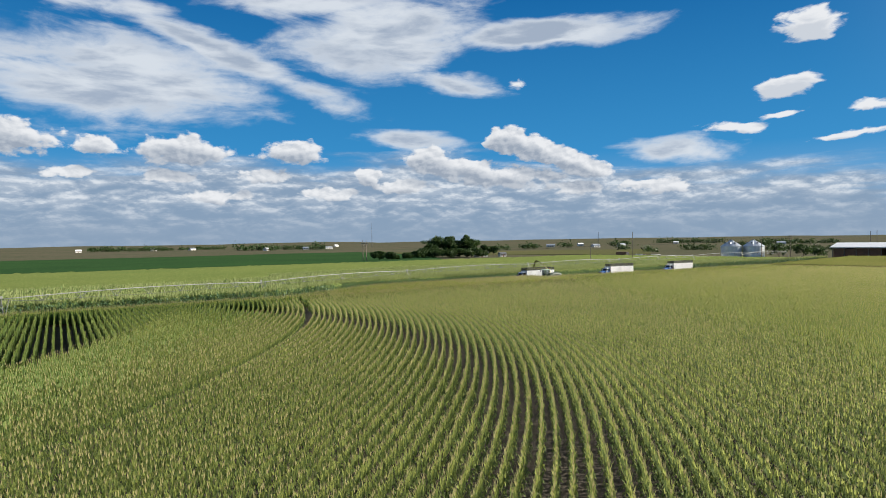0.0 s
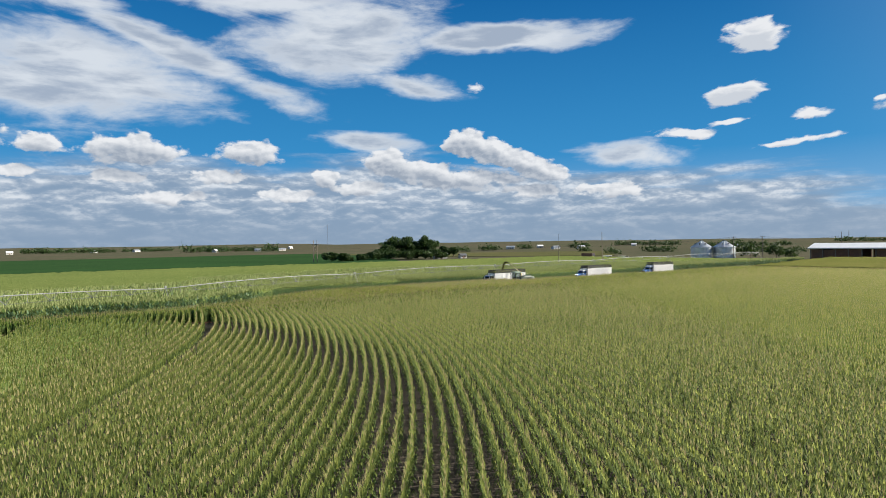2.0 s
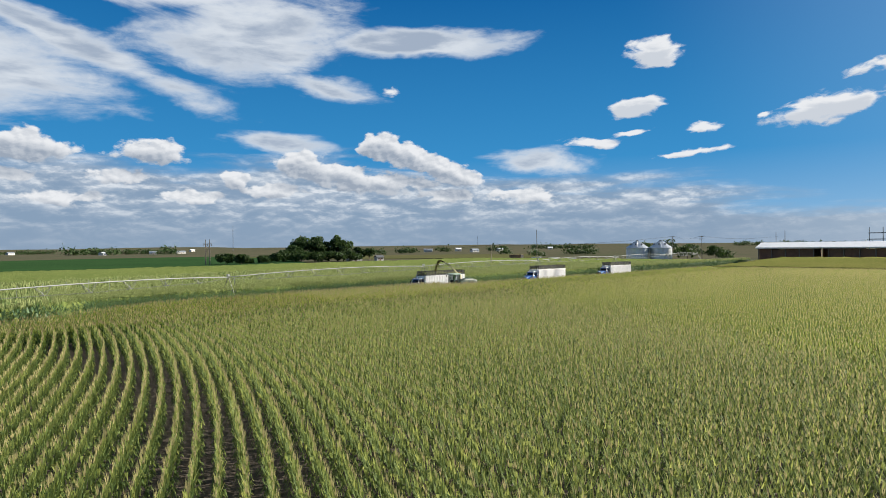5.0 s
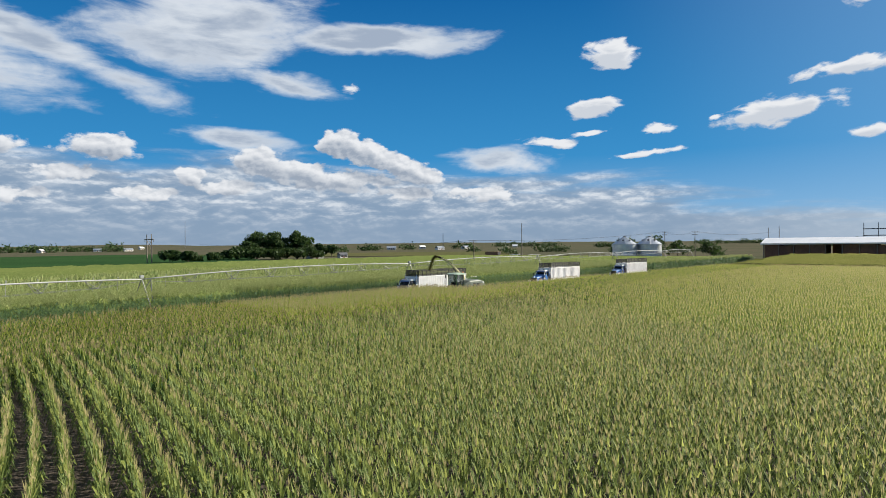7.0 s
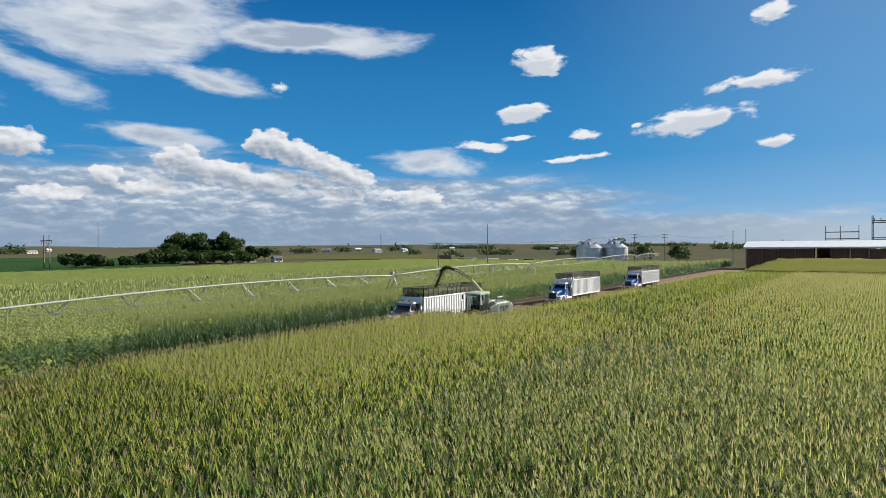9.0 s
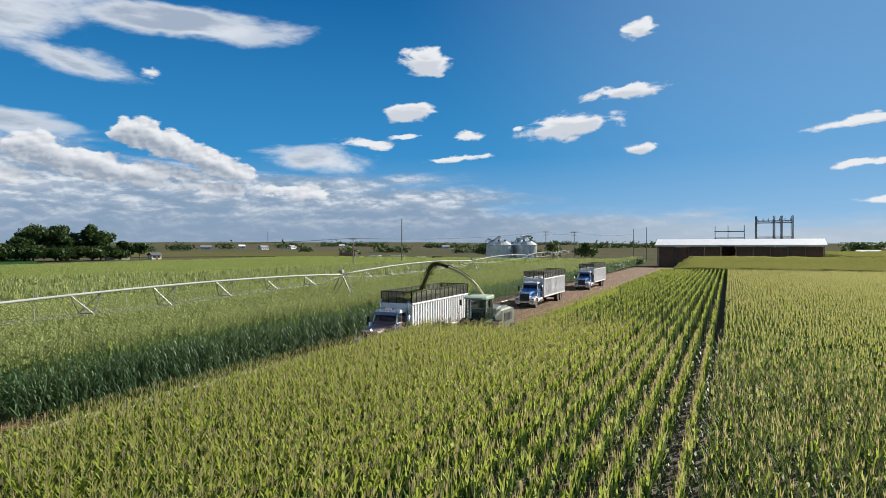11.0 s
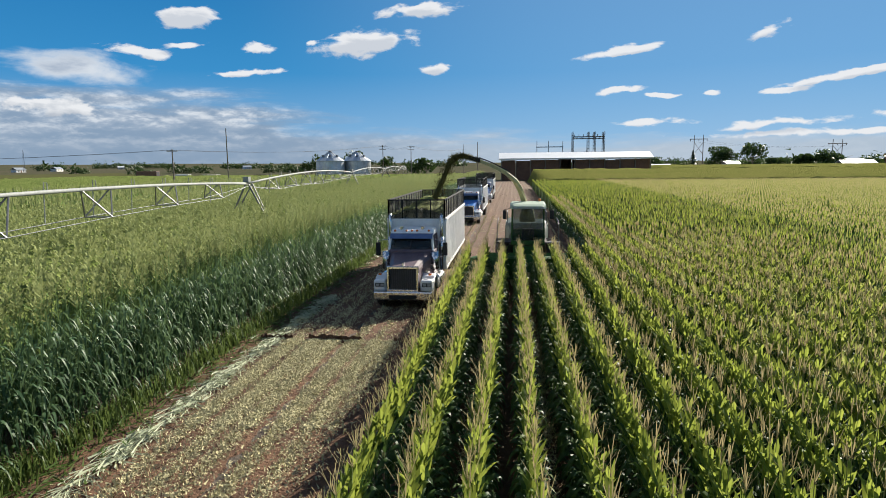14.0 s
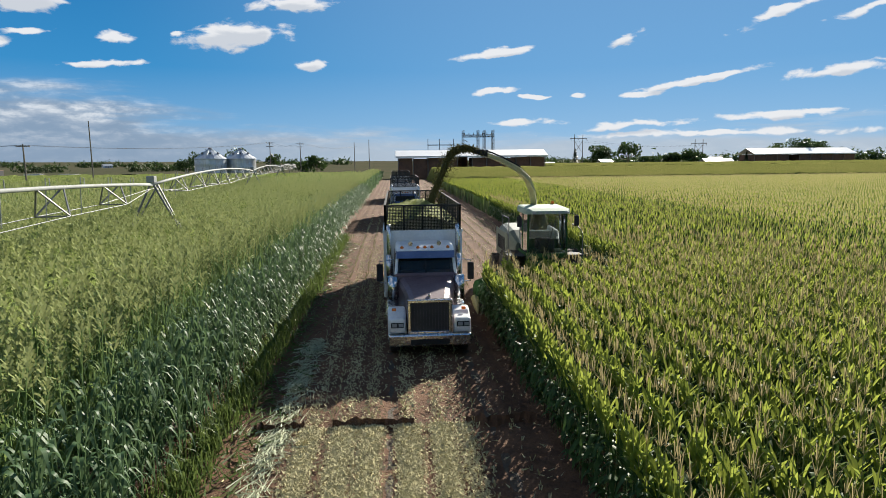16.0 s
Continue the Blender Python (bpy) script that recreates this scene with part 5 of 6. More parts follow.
    for i, p in enumerate(pts):
        p = Vector(p)
        d = (Vector(pts[min(i + 1, len(pts) - 1)]) - Vector(pts[max(i - 1, 0)])).normalized()
        side = d.cross(Vector((0, 0, 1))).normalized()
        up = side.cross(d)
        a, b = 0.125 - 0.006 * i, 0.12 - 0.006 * i
        secs.append([p + side * sx * a + up * sz * b for sx, sz in ((-1, -1), (1, -1), (1, 0.5), (0.6, 1), (-0.6, 1), (-1, 0.5))])
    sp = part("spout", loft(secs), M_YELLOW, h, "curved yellow discharge spout")
    part("spout_rib", tube([p + Vector((0, 0, 0.15)) for p in map(Vector, pts[1:])], 0.03, 6), M_DARK, sp)
    part("spout_flap", loft([[(-2.3, 0.33, 5.68), (-2.3, 0.57, 5.68), (-2.3, 0.57, 5.92), (-2.3, 0.33, 5.92)], [(-2.85, 0.33, 5.86), (-2.85, 0.57, 5.86), (-2.85, 0.57, 6.0), (-2.85, 0.33, 6.0)]]), M_DARK, sp)
    return h


harvester(4.95, 26.45)


def silage_stream():
    """Chopped crop in the air between spout and box, as many small bits."""
    rng = np.random.default_rng(91)
    line = [Vector(p) for p in ((2.6, 26.9, 5.78), (2.15, 26.88, 5.98), (1.75, 26.87, 6.05), (1.4, 26.86, 5.97), (1.15, 26.85, 5.65), (0.98, 26.8, 5.25), (0.64, 26.75, 4.4), (0.35, 26.7, 3.75))]
    core = tube(line, [0.07, 0.08, 0.09, 0.09, 0.09, 0.10, 0.12, 0.17], 10)
    for v in core.verts:
        v.co += Vector(rng.normal(0, 0.045, 3))
    V, F = [], []
    seg = np.linspace(0, len(line) - 1.001, 4200)
    for s in seg:
        i = int(s)
        p = line[i].lerp(line[i + 1], s - i)
        spread = 0.06 + 0.022 * s
        c = np.array(p) + rng.normal(0, spread, 3) * (1, 1.2, 0.8)
        d, e = rng.normal(0, 0.035, 3), rng.normal(0, 0.018, 3)
        n = len(V)
        V += [c - d, c + e, c + d]
        F.append((n, n + 1, n + 2))
    body = thing("silage_stream", (0, 0, 0), "stream of chopped corn blown from spout to truck", "silage", kind="stuff")
    part("core", core, M_SILAGE_DARK, body)
    ob = mesh_from_arrays("bits", np.array(V), np.array(F), [M_SILAGE_DARK])
    ob.parent = body
    return body


silage_stream()


# ---- irrigation pivot ----
TOWERS = [(13, -96, 3.7), (2.7, -51.4, 3.8), (-9.5, -9, 4.2), (-13.5, 36.5, 4.5), (-19, 84, 4.55), (-24.5, 134, 4.6), (-30, 183, 4.5), (-36, 226, 4.3)]


def pivot_machine():
    b = thing("irrigation_pivot", (0, 0, 0), "galvanised irrigation pivot on wheeled towers above the crop", "irrigation pivot")
    for i, (x, y, top) in enumerate(TOWERS):
        d = Vector((TOWERS[min(i + 1, 7)][0] - TOWERS[max(i - 1, 0)][0], TOWERS[min(i + 1, 7)][1] - TOWERS[max(i - 1, 0)][1], 0)).normalized()
        s = Vector((-d.y, d.x, 0))
        c = Vector((x, y, 0))
        tw = new("tower")
        tw.parent = b
        legs = bmesh.new()
        for k in (-1, 1):
            add_tube(legs, [c + s * 1.9 * k + Vector((0, 0, 0.75)), c + s * 0.1 * k + Vector((0, 0, top - 0.05))], 0.06, 6)
            add_tube(legs, [c + s * 1.9 * k + d * 0.1 + Vector((0, 0, 0.75)), c + d * 1.1 + Vector((0, 0, top - 0.05))], 0.045, 6)
        add_tube(legs, [c + s * 1.1 + Vector((0, 0, 2.1)), c - s * 1.1 + Vector((0, 0, 2.1))], 0.04, 6)
        part("tower_leg", legs, M_GALV_DK, tw)
        part("base_beam", tube([c - s * 2.1 + Vector((0, 0, 0.75)), c + s * 2.1 + Vector((0, 0, 0.75))], 0.1, 8), M_GALV_DK, tw)
        part("control_box", box((x - 0.2, y - 0.2, top + 0.1), (x + 0.2, y + 0.2, top + 0.45), 0.03), M_PIPE, tw)
        for k in (-1, 1):
            q = c + s * 1.9 * k
            wb = lathe([(0.3, -0.14), (0.6, -0.16), (0.65, 0), (0.6, 0.16), (0.3, 0.14)], 20, "x")
            part("wheel", wb, M_RUBBER, tw).matrix_basis = Matrix.Translation(q + Vector((0, 0, 0.65))) @ pose(0, 0, 0, 0, 0, math.degrees(math.atan2(s.y, s.x)))
    for i in range(len(TOWERS) - 1):
        a, c = Vector(TOWERS[i]), Vector(TOWERS[i + 1])
        d = (c - a).normalized()
        s = Vector((-d.y, d.x, 0))
        arch = [a.lerp(c, k / 16) + Vector((0, 0, 0.5 * 4 * (k / 16) * (1 - k / 16))) for k in range(17)]
        span = part("span_pipe", tube(arch, 0.075, 10), M_PIPE, b, smooth=True)
        n = 8
        low = []
        for k in range(1, n):
            truss = bmesh.new()
            p = arch[2 * k]
            lo = p - Vector((0, 0, 1.25 * (1 - abs(k - n / 2) / n * 0.9)))
            low.append(lo)
            for q in (-1, 1):
                add_tube(truss, [p + d * 1.0, lo + s * 0.55 * q], 0.032, 5)
                add_tube(truss, [p - d * 1.0, lo + s * 0.55 * q], 0.032, 5)
            add_tube(truss, [lo - s * 0.55, lo + s * 0.55], 0.03, 5)
            part("truss", truss, M_GALV_DK, span)
        rods = bmesh.new()
        for q in (-1, 1):
            add_tube(rods, [a - Vector((0, 0, 0.2))] + [p + s * 0.55 * q for p in low] + [c - Vector((0, 0, 0.2))], 0.016, 4)
        part("truss_rod", rods, M_GALV_DK, span)
        for k in range(1, 16, 1):
            p = arch[k]
            part("sprinkler_drop", tube([p, p + Vector((0, 0, 0.32)), p + s * 0.12 + Vector((0, 0, 0.34)), p + s * 0.2 + Vector((0, 0, -1.1))], 0.018, 5), M_PIPE, span)
    return b


pivot_machine()


# ---- trees ----
def tree(place, h, spread, seed, conifer=False, label="broad leafy tree with a dense dark crown", group="trees", leafy=1.0, leaf=0.75):
    rng = np.random.default_rng(seed)
    t = thing("tree", (*place, 0), label, "tree", group)
    if conifer:
        part("trunk", tube([(0, 0, -0.2), (0, 0, h * 0.9)], [0.25, 0.05], 7), M_BARK, t)
        V, F = [], []
        for k in range(420):
            s = rng.random() ** 0.7
            z = h * (0.08 + 0.92 * s)
            r = spread * (1 - s) * rng.uniform(0.5, 1.05) + 0.1
            a = rng.uniform(0, 6.28)
            c = np.array([r * math.cos(a), r * math.sin(a), z])
            u = np.array([math.cos(a), math.sin(a), -0.35]) * 0.5
            w2 = np.array([-math.sin(a), math.cos(a), 0]) * 0.35
            n = len(V)
            V += [c - w2 - u, c + w2 - u, c + u]
            F.append((n, n + 1, n + 2))
        ob = mesh_from_arrays("crown", np.array(V), np.array(F), [M_PINE])
        ob.parent = t
        return t
    bm = tube([(0, 0, -0.3), (rng.normal(0, 0.2), rng.normal(0, 0.2), h * 0.3), (rng.normal(0, 0.4), rng.normal(0, 0.4), h * 0.62)], [h * 0.028, h * 0.02, h * 0.008], 8)
    tips = []
    for k in range(9):
        a = 2 * math.pi * k / 9 + rng.uniform(-0.3, 0.3)
        z0 = h * rng.uniform(0.2, 0.5)
        r = spread * rng.uniform(0.5, 0.9)
        tip = Vector((r * math.cos(a), r * math.sin(a), z0 + h * rng.uniform(0.1, 0.38)))
        add_tube(bm, [(0, 0, z0), tip * 0.55 + Vector((0, 0, z0 * 0.4)), tip], [h * 0.011, h * 0.007, h * 0.003], 5)
        tips.append(np.array(tip))
    part("trunk", bm, M_BARK, t)
    lumps = [(p, spread * rng.uniform(0.3, 0.5)) for p in tips] + [(np.array([rng.normal(0, spread * 0.3), rng.normal(0, spread * 0.3), h * rng.uniform(0.55, 0.86)]), spread * rng.uniform(0.3, 0.52)) for k in range(9)]
    V, F = [], []
    for c, r in lumps:
        for k in range(int(105 * leafy)):
            d = rng.normal(0, 1, 3)
            d /= np.linalg.norm(d)
            p = c + d * r * rng.uniform(0.55, 1.08) * (1, 1, 0.85)
            u, w2 = rng.normal(0, leaf * 0.45, 3), rng.normal(0, leaf * 0.45, 3)
            n = len(V)
            V += [p - u, p + w2, p + u, p - w2]
            F += [(n, n + 1, n + 2), (n, n + 2, n + 3)]
    V = np.array(V)
    V[:, 2] = np.clip(V[:, 2], 0.3, h)
    ob = mesh_from_arrays("crown", V, np.array(F), [M_TREE])
    ob.parent = t
    return t


# farmstead grove
for i, (x, y, h, s) in enumerate(((-255, 152, 17, 6.5), (-252, 160, 16.5, 6), (-258, 168, 15, 6), (-250, 176, 17.5, 6.5), (-254, 183, 14, 5.5), (-252, 145, 11, 5.5), (-250, 137, 8, 5), (-248, 131, 6, 4.5), (-250, 193, 9.5, 3.6), (-247, 199, 8.5, 3.2))):
    tree((x, y), h, s, 100 + i, group="farmstead trees", leafy=1.5)
for i, (x, y, h, s) in enumerate(((-245, 146, 7, 6), (-243, 154, 6, 5.5), (-244, 162, 7, 6), (-242, 170, 6, 5.5), (-244, 178, 7, 6), (-244, 186, 5, 4), (-232, 92, 6.5, 4.6), (-228, 99, 6, 4), (-236, 116, 5, 3.2), (-240, 108, 3.5, 4))):
    tree((x, y), h, s, 130 + i, label="low round dark green shade tree", group="farmstead trees")
# along the eastern farm line
for i, (x, y, h, s) in enumerate(((130, 340, 15.3, 6.5), (113.5, 338, 13.2, 7), (165, 340, 11.2, 6), (158, 346, 9, 5), (173, 344, 9, 5), (240, 352, 17, 8), (228, 356, 14, 8), (252, 356, 15, 8), (80, 352, 8, 7), (146, 350, 7, 8))):
    tree((x, y), h, s, 150 + i, group="farm line trees", leafy=0.8 if i % 2 else 0.5)
tree((99.5, 340), 11.2, 3.6, 170, conifer=True, label="dark pointed evergreen tree", group="farm line trees")
tree((196, 335), 9, 2.6, 171, conifer=True, label="dark pointed evergreen tree", group="farm line trees")
# behind the grain bins
for i, (x, y, h, s) in enumerate(((-74, 246, 11, 5), (-62, 250, 11.5, 4.5), (-45, 236, 9, 4), (-29, 229, 8, 3.4), (-84, 260, 8, 5), (-38, 262, 6, 5))):
    tree((x, y), h, s, 180 + i, label="open dark tree behind the grain bins", group="yard trees", leafy=0.32, leaf=0.6)


def far_wood(name, az0, az1, dist, h, seed, label):
    """A far belt of trees: many clumps, from one bearing to another."""
    rng = np.random.default_rng(seed)
    V, F = [], []
    n_lumps = max(4, int(abs(az1 - az0) * dist * 0.0175 / (h * 0.5)))
    for k in range(n_lumps):
        a = math.radians(az0 + (az1 - az0) * (k + rng.uniform(0, 0.8)) / n_lumps)
        d = dist + rng.normal(0, h)
        x, y = -math.sin(a) * d, math.cos(a) * d
        hh = h * rng.uniform(0.55, 1.1)
        z0 = ground_height(x, y)
        for q in range(90):
            p = np.array([x, y, z0 + hh * 0.5]) + rng.normal(0, 1, 3) * (hh * 0.42, hh * 0.42, hh * 0.26)
            p[2] = max(p[2], z0 + 0.2)
            u, w2 = rng.normal(0, hh * 0.12, 3), rng.normal(0, hh * 0.12, 3)
            n = len(V)
            V += [p - u, p + w2, p + u]
            F.append((n, n + 1, n + 2))
    return tagged(mesh_from_arrays(name, np.array(V), np.array(F), [M_TREE]), label, "woods", kind="stuff")


for i, (a0, a1, d, h) in enumerate(((92, 85, 1150, 9), (53, 50, 620, 7), (37.5, 36, 560, 6), (30, 27, 520, 6), (22.5, 14, 480, 5), (-2, -9, 520, 7), (-24, -28, 420, 7), (-44, -50, 500, 9), (84, 80, 1300, 8), (79.5, 75.5, 950, 12), (75, 72, 1000, 9), (71.8, 70.8, 950, 12), (60, 58, 1500, 10), (49, 47, 700, 8), (45, 43.5, 800, 9), (40, 38, 900, 9), (36, 30, 1200, 9), (26, 20, 1000, 8), (10, 4, 900, 9), (-10, -16, 800, 8), (-17, -24, 600, 9), (-28, -34, 650, 9), (-35, -44, 800, 12), (33, 31.5, 420, 6), (18, 12, 1500, 10), (56, 54, 1100, 9))):
    far_wood("tree_belt", a0, a1, d, h, 300 + i, "far dark belt of farm trees on the plain")


# ---- farm buildings far off ----
def house(name, place, w2, d2, eave, ridge, turn, wall, roof, label):
    z = ground_height(place[0], place[1])
    b = thing(name, (place[0], place[1], z), label, "building", "far farm buildings", turn=turn)
    part("wall", box((-w2 / 2, -d2 / 2, -0.5), (w2 / 2, d2 / 2, eave), 0.0), wall, b)
    part("roof", prism([(-d2 / 2 - 0.4, eave - 0.1), (0, ridge), (d2 / 2 + 0.4, eave - 0.1), (d2 / 2 + 0.4, eave + 0.1), (0, ridge + 0.22), (-d2 / 2 - 0.4, eave + 0.1)], -w2 / 2 - 0.4, w2 / 2 + 0.4), roof, b)
    for k in (-1, 1):
        for s in (-1, 1):
            win = part("window", box((k * w2 * 0.25 - 0.7, s * d2 / 2 - 0.04, eave * 0.35), (k * w2 * 0.25 + 0.7, s * d2 / 2 + 0.04, eave * 0.75), 0.0), M_DARK, b)
    part("door", box((-0.6, -d2 / 2 - 0.05, -0.3), (0.6, -d2 / 2 + 0.03, eave * 0.75), 0.0), M_RUST, b)
    return b


house("farmhouse", (-250, 189), 9, 7, 3.2, 5.2, 70, M_WALL, M_GALV, "small pale farmhouse with a grey metal roof beside trees")
house("farmhouse", (-240, 202), 5, 4, 2.2, 3.3, 80, M_WALL, M_GALV_DK, "small pale outbuilding at the edge of the grove")
house("barn", (177, 332), 16, 9, 3.2, 5.2, 0, M_WALL, M_ROOF, "low far barn with a white roof")
house("barn", (81, 332), 9, 7, 2.6, 4.0, 0, M_WALL, M_ROOF, "small far shed with a white roof")
house("barn", (186, 356), 13, 9, 4, 6, 0, M_WALL, M_ROOF, "low far barn with a white roof")
for i, (a, d) in enumerate(((93, 1100), (86.5, 1200), (83, 1250), (76.8, 930), (72.6, 980), (70.2, 1000), (69, 1300), (55, 1500), (46, 820), (43, 900), (41, 760), (38.5, 820), (34, 1100), (24, 900), (-19, 560), (-31, 600), (-37, 700))):
    x, y = -math.sin(math.radians(a)) * d, math.cos(math.radians(a)) * d
    house("farmhouse", (x, y), 9 + 2 * (i % 3), 7, 3, 5, a + 20 * (i % 4), M_WHITE_DULL if i % 3 == 1 else M_WALL, M_GALV if i % 3 else M_ROOF, "far small pale farm building on the plain")


def container(place, size, turn, mat, label, name="container"):
    c = thing(name, (*place, 0), label, "container", "yard containers", turn=turn)
    w2, d2, h = size
    part("shell", box((-w2 / 2, -d2 / 2, 0.1), (w2 / 2, d2 / 2, h), 0.03), mat, c)
    for k in range(int(w2 / 0.5)):
        part("rib", box((-w2 / 2 + 0.2 + k * 0.5, -d2 / 2 - 0.03, 0.2), (-w2 / 2 + 0.36 + k * 0.5, -d2 / 2 + 0.01, h - 0.1), 0.0), mat, c)
    part("door", box((w2 / 2 - 0.01, -d2 / 2 + 0.15, 0.2), (w2 / 2 + 0.03, d2 / 2 - 0.15, h - 0.1), 0.0), M_DARK, c)
    return c


container((-132, 214), (7.5, 3, 3.9), 8, M_RUST, "rust brown storage container beside the field")
container((-118, 214), (5, 2.6, 2.6), 0, M_WHITE_DULL, "pale trailer parked in the yard", "trailer")
container((-108, 216), (6, 2.6, 2.4), -10, M_WALL, "pale trailer parked in the yard", "trailer")
container((-98, 218), (4, 2.4, 2.0), 12, M_WHITE, "white tank trailer parked in the yard", "trailer")
container((-90, 219), (5, 2.4, 2.2), 0, M_DARK, "dark implement parked in the yard", "trailer")


def pylon(place, h):
    p = thing("pylon", (*place, ground_height(*place)), "twin pole transmission structure with a crossarm", "pylon", "pylons")
    for x in (-2.6, 2.6):
        part("post", tube([(x, 0, -0.2), (x, 0, h)], [0.26, 0.18], 7), M_WOOD, p)
    part("crossarm", box((-5.2, -0.15, h - 2.6), (5.2, 0.15, h - 2.2), 0.0), M_WOOD, p)
    part("brace", tube([(-2.6, 0, h * 0.45), (2.6, 0, h * 0.8)], 0.12, 5), M_WOOD, p)
    part("brace", tube([(2.6, 0, h * 0.45), (-2.6, 0, h * 0.8)], 0.12, 5), M_WOOD, p)
    for x in (-4.8, 0, 4.8):
        part("insulator", lathe([(0.1, h - 3.6), (0.16, h - 3.2), (0.1, h - 2.6)], 6), M_GALV_DK, p).location = (x, 0, 0)
    return p


pylon((113.5, 380), 20.8)
pylon((191, 380), 17.2)
pylon((-236, 84), 14.0)


def lattice_mast(place, h):
    m = thing("mast", (*place, ground_height(*place)), "thin lattice radio mast on the plain", "mast")
    bm = bmesh.new()
    for k in range(3):
        a = k * 2.094
        add_tube(bm, [(math.cos(a), math.sin(a), 0), (0.4 * math.cos(a), 0.4 * math.sin(a), h)], 0.12, 4)
    part("mast_frame", bm, M_GALV_DK, m)
    return m


lattice_mast((-1050, 480), 52)
lattice_mast((-480, 560), 22)


def wire(points, sag):
    """A slack line from pole to pole."""
    bm = bmesh.new()
    for a, b in zip(points, points[1:]):
        a, b = Vector(a), Vector(b)
        add_tube(bm, [a.lerp(b, k / 10) - Vector((0, 0, sag * 4 * (k / 10) * (1 - k / 10))) for k in range(11)], 0.022, 4)
    return tagged(part("power_line", bm, M_DARK), "thin dark overhead power line between poles", "power line", "power lines")


for dx in (-1.0, 1.0):
    wire([(-66 + dx, 118, 9.0), (-42.3 + dx, 215, 12.2), (-34 + dx, 226.5, 12.2), (-18 + dx, 275, 12.0)], 1.2)
    wire([(113.5 + dx * 4.8, 380, 17.2), (191 + dx * 4.8, 380, 13.6)], 2.0)
    wire([(-66 + dx, 118, 9.0), (-210, 96, 9.0)], 2.0)


# ---- on the ground of the lane ----
def lane_litter():
    """Chopped leaves and stalks left on the lane, in strips along the rows."""
    rng = np.random.default_rng(61)

    def flakes(name, n, xs, ys, length, width, z, mat, label):
        x, y = xs(n), ys(n)
        a = rng.uniform(0, np.pi, n) if length < 0.3 else rng.normal(np.pi / 2, 0.7, n)
        L, W = rng.uniform(0.4, 1.0, n) * length, rng.uniform(0.5, 1.0, n) * width
        dx, dy = np.cos(a) * L / 2, np.sin(a) * L / 2
        wx, wy = -np.sin(a) * W / 2, np.cos(a) * W / 2
        zz = z + rng.uniform(0, 0.05, n)
        t = rng.normal(0, 0.02, n)
        P = np.stack([np.stack([x - dx - wx, y - dy - wy, zz], 1), np.stack([x - dx + wx, y - dy + wy, zz + t], 1), np.stack([x + dx, y + dy, zz + rng.uniform(-0.02, 0.05, n)], 1)], 1)
        F = np.arange(3 * n).reshape(n, 3)
        return tagged(mesh_from_arrays(name, P.reshape(-1, 3), F, [mat]), label, "litter", kind="stuff")

    def strips(n):
        c = rng.choice([-2.72, -2.05, -1.5, -0.72, -0.05, 0.4, 3.4, 4.9, 6.4], n, p=[0.15, 0.17, 0.14, 0.18, 0.14, 0.04, 0.05, 0.08, 0.05])
        return c + rng.normal(0, 0.125, n)

    flakes("chaff", 60000, strips, lambda n: 15.6 - 21 * rng.random(n) ** 1.25, 0.085, 0.034, 0.085, M_STRAW, "pale chopped corn chaff strewn in strips on the lane")
    flakes("chaff", 46000, strips, lambda n: 15.6 - 6.5 * rng.random(n) ** 1.4, 0.085, 0.036, 0.09, M_STRAW, "dense strips of pale chopped chaff on the lane")
    flakes("chaff", 12000, strips, lambda n: 15.4 + 28 * rng.random(n) ** 1.6, 0.11, 0.04, 0.085, M_STRAW, "thinner corn chaff strewn in strips on the lane")
    flakes("chaff", 3000, lambda n: rng.uniform(-4.2, 2.1, n), lambda n: rng.uniform(4, 60, n), 0.2, 0.035, 0.08, M_STRAW, "scattered dry leaf pieces on the lane")
    flakes("chaff", 1500, lambda n: rng.uniform(-4.2, 8.0, n), lambda n: rng.uniform(45, 140, n), 0.35, 0.08, 0.085, M_STRAW, "scattered dry leaf pieces on the lane")

    def heaped(n):
        y = rng.uniform(-7, 22, n)
        return y + 0.25 * np.sin(y * 1.9) + 0.12 * np.sin(y * 4.7)

    flakes("windrow", 2600, lambda n: -3.4 + rng.normal(0, 0.16, n), heaped, 0.8, 0.026, 0.11, M_WINDROW, "windrow of pale flattened sorghum leaves at the lane's edge")
    flakes("windrow", 1100, lambda n: -3.35 + rng.normal(0, 0.1, n), heaped, 0.6, 0.024, 0.19, M_WINDROW, "top of the windrow of pale flattened leaves")
    flakes("windrow", 2200, lambda n: -4.1 + rng.normal(0, 0.35, n), lambda n: rng.uniform(-6, 45, n), 0.7, 0.05, 0.14, M_GRASS, "flattened green leaves at the lane's edge")


lane_litter()


def stubble_rows():
    """Short cut stalks standing in rows."""
    rng = np.random.default_rng(62)
    V, F = [], []
    for x in np.arange(-3.1, 8.2, ROW):
        lo, hi = (4, 62) if x < FIRST_ROW - 0.3 else (29.5, 62)
        for y in np.arange(lo, hi, 0.17):
            if rng.random() < 0.25:
                continue
            c = np.array([x + rng.normal(0, 0.04), y, 0.04])
            h = rng.uniform(0.08, 0.2)
            for k in range(2):
                a = k * 1.57 + 0.4
                s = np.array([math.cos(a), math.sin(a), 0]) * 0.014
                n = len(V)
                lean = np.array([rng.normal(0, 0.04), rng.normal(0, 0.04), h])
                V += [c - s, c + s, c + s + lean, c - s + lean]
                F.append((n, n + 1, n + 2, n + 3))
    return tagged(mesh_from_arrays("stubble", np.array(V), np.array(F), [M_STRAW]), "short cut corn stalks in rows on the lane", "stubble", kind="stuff")


stubble_rows()


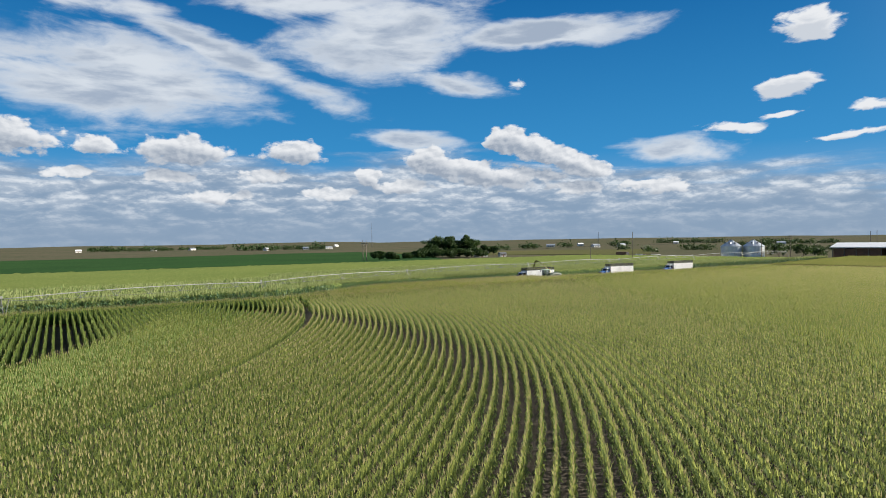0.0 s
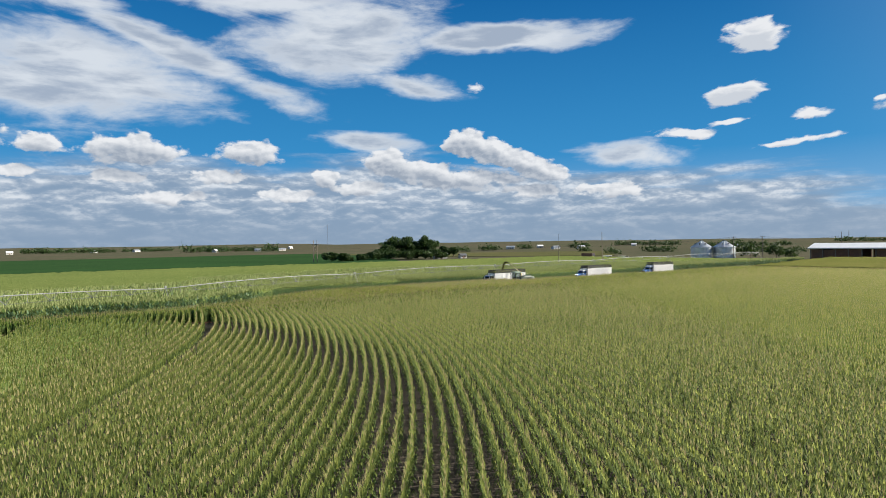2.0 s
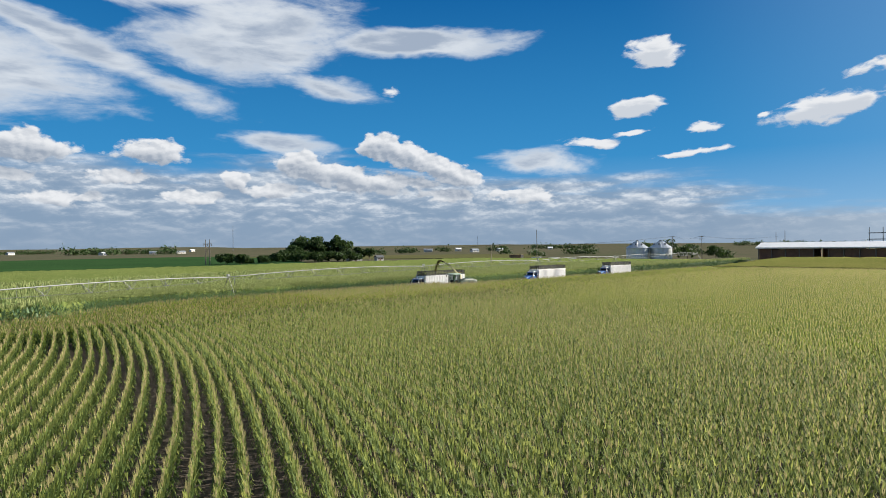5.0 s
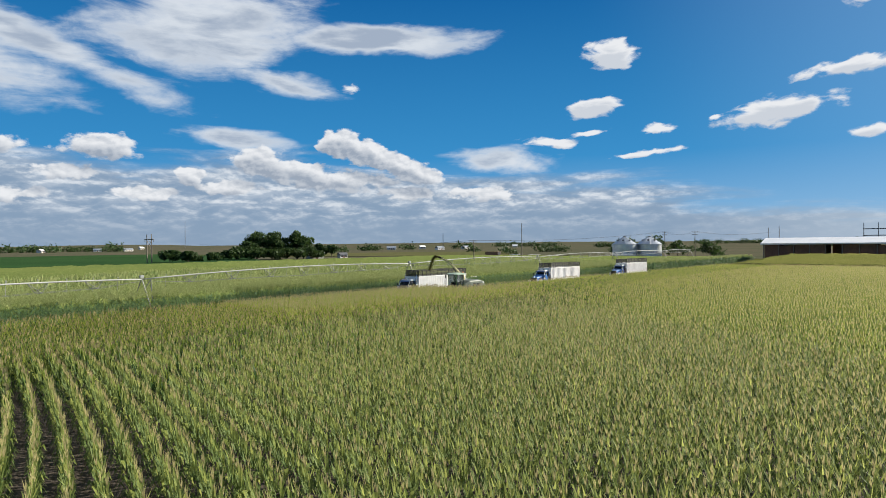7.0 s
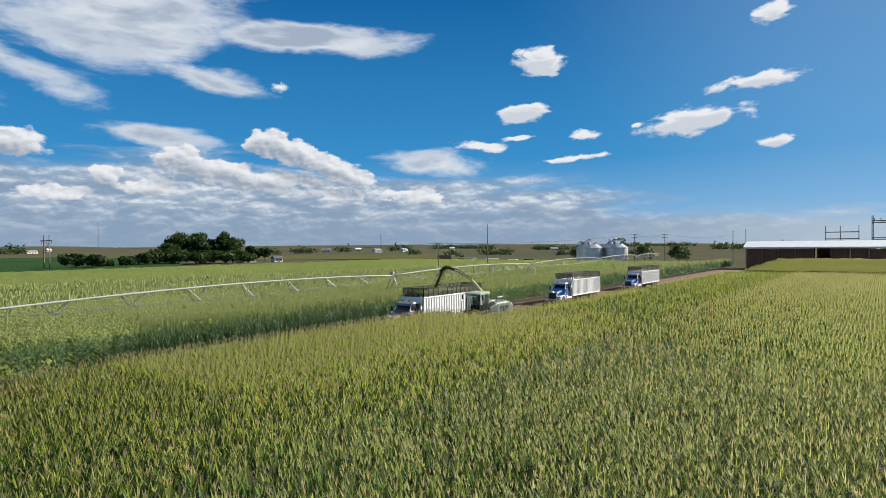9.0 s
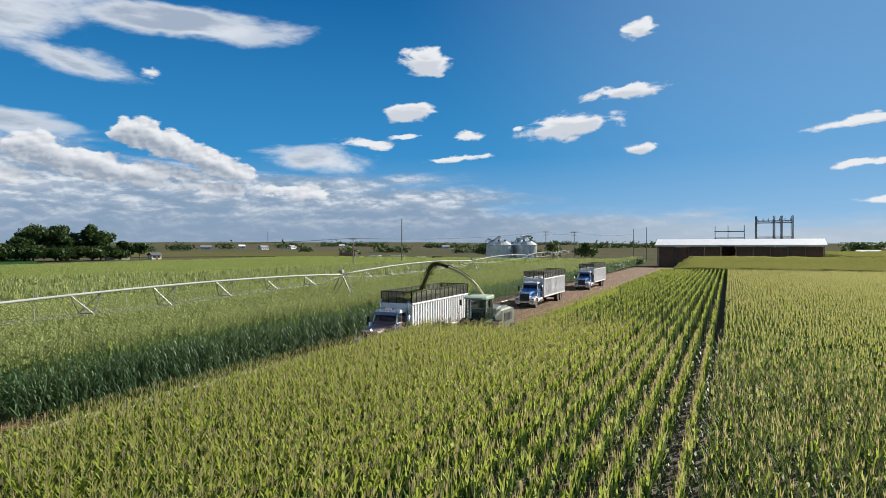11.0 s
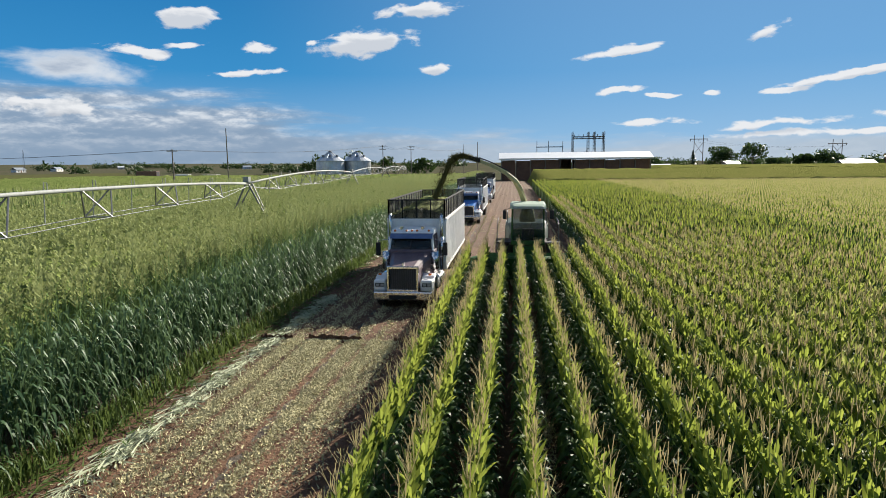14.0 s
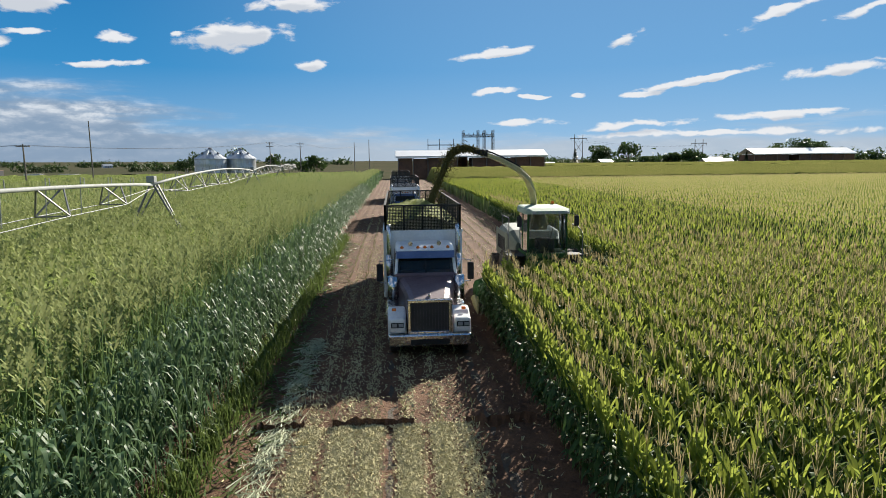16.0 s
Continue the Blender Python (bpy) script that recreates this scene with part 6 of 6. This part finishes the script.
def edge_grass():
    """Grass and weeds at the foot of the sorghum."""
    rng = np.random.default_rng(63)
    n = 9000
    x, y = -4.62 + rng.normal(0, 0.2, n), rng.uniform(2, 48, n)
    L, a = rng.uniform(0.2, 0.65, n), rng.uniform(0, 6.28, n)
    b = rng.uniform(0.2, 0.7, n)
    w2 = np.stack([-np.sin(a), np.cos(a), np.zeros(n)], 1) * 0.012
    p0 = np.stack([x, y, np.full(n, 0.04)], 1)
    p1 = p0 + np.stack([np.cos(a) * L * b * 0.4, np.sin(a) * L * b * 0.4, L * 0.7], 1)
    p2 = p0 + np.stack([np.cos(a) * L * b, np.sin(a) * L * b, L * 0.85], 1)
    V = np.stack([p0 - w2, p0 + w2, p1 + w2, p1 - w2, p2], 1).reshape(-1, 3)
    i = np.arange(n)[:, None] * 5
    F = np.concatenate([i + np.array([[0, 1, 2]]), i + np.array([[0, 2, 3]]), i + np.array([[3, 2, 4]])], 1).reshape(-1, 3)
    return tagged(mesh_from_arrays("edge_grass", V, F, [M_GRASS]), "green grass and weeds along the lane's edge", "grass", kind="stuff")


edge_grass()


def trench():
    """Low soil ridges across the lane, raised so their shaded fronts draw the furrow."""
    bm = bmesh.new()
    rng = np.random.default_rng(64)
    for x0, x1 in ((-3.9, -2.9), (-2.3, -0.6), (0.5, 2.0)):
        n = 14
        top = [bm.verts.new((x0 + (x1 - x0) * k / n, 15.66 + rng.normal(0, 0.05), 0.24 + rng.normal(0, 0.03))) for k in range(n + 1)]
        low = [bm.verts.new((x0 + (x1 - x0) * k / n, 15.55 + rng.normal(0, 0.04), 0.02)) for k in range(n + 1)]
        back = [bm.verts.new((x0 + (x1 - x0) * k / n, 15.85 + rng.normal(0, 0.05), 0.02)) for k in range(n + 1)]
        for k in range(n):
            bm.faces.new((low[k], low[k + 1], top[k + 1], top[k]))
            bm.faces.new((top[k], top[k + 1], back[k + 1], back[k]))
    return tagged(part("soil_ridge", bm, M_STUBBLE), "low soil ridge across the lane, raised to shade its front", "soil", kind="stuff")


trench()
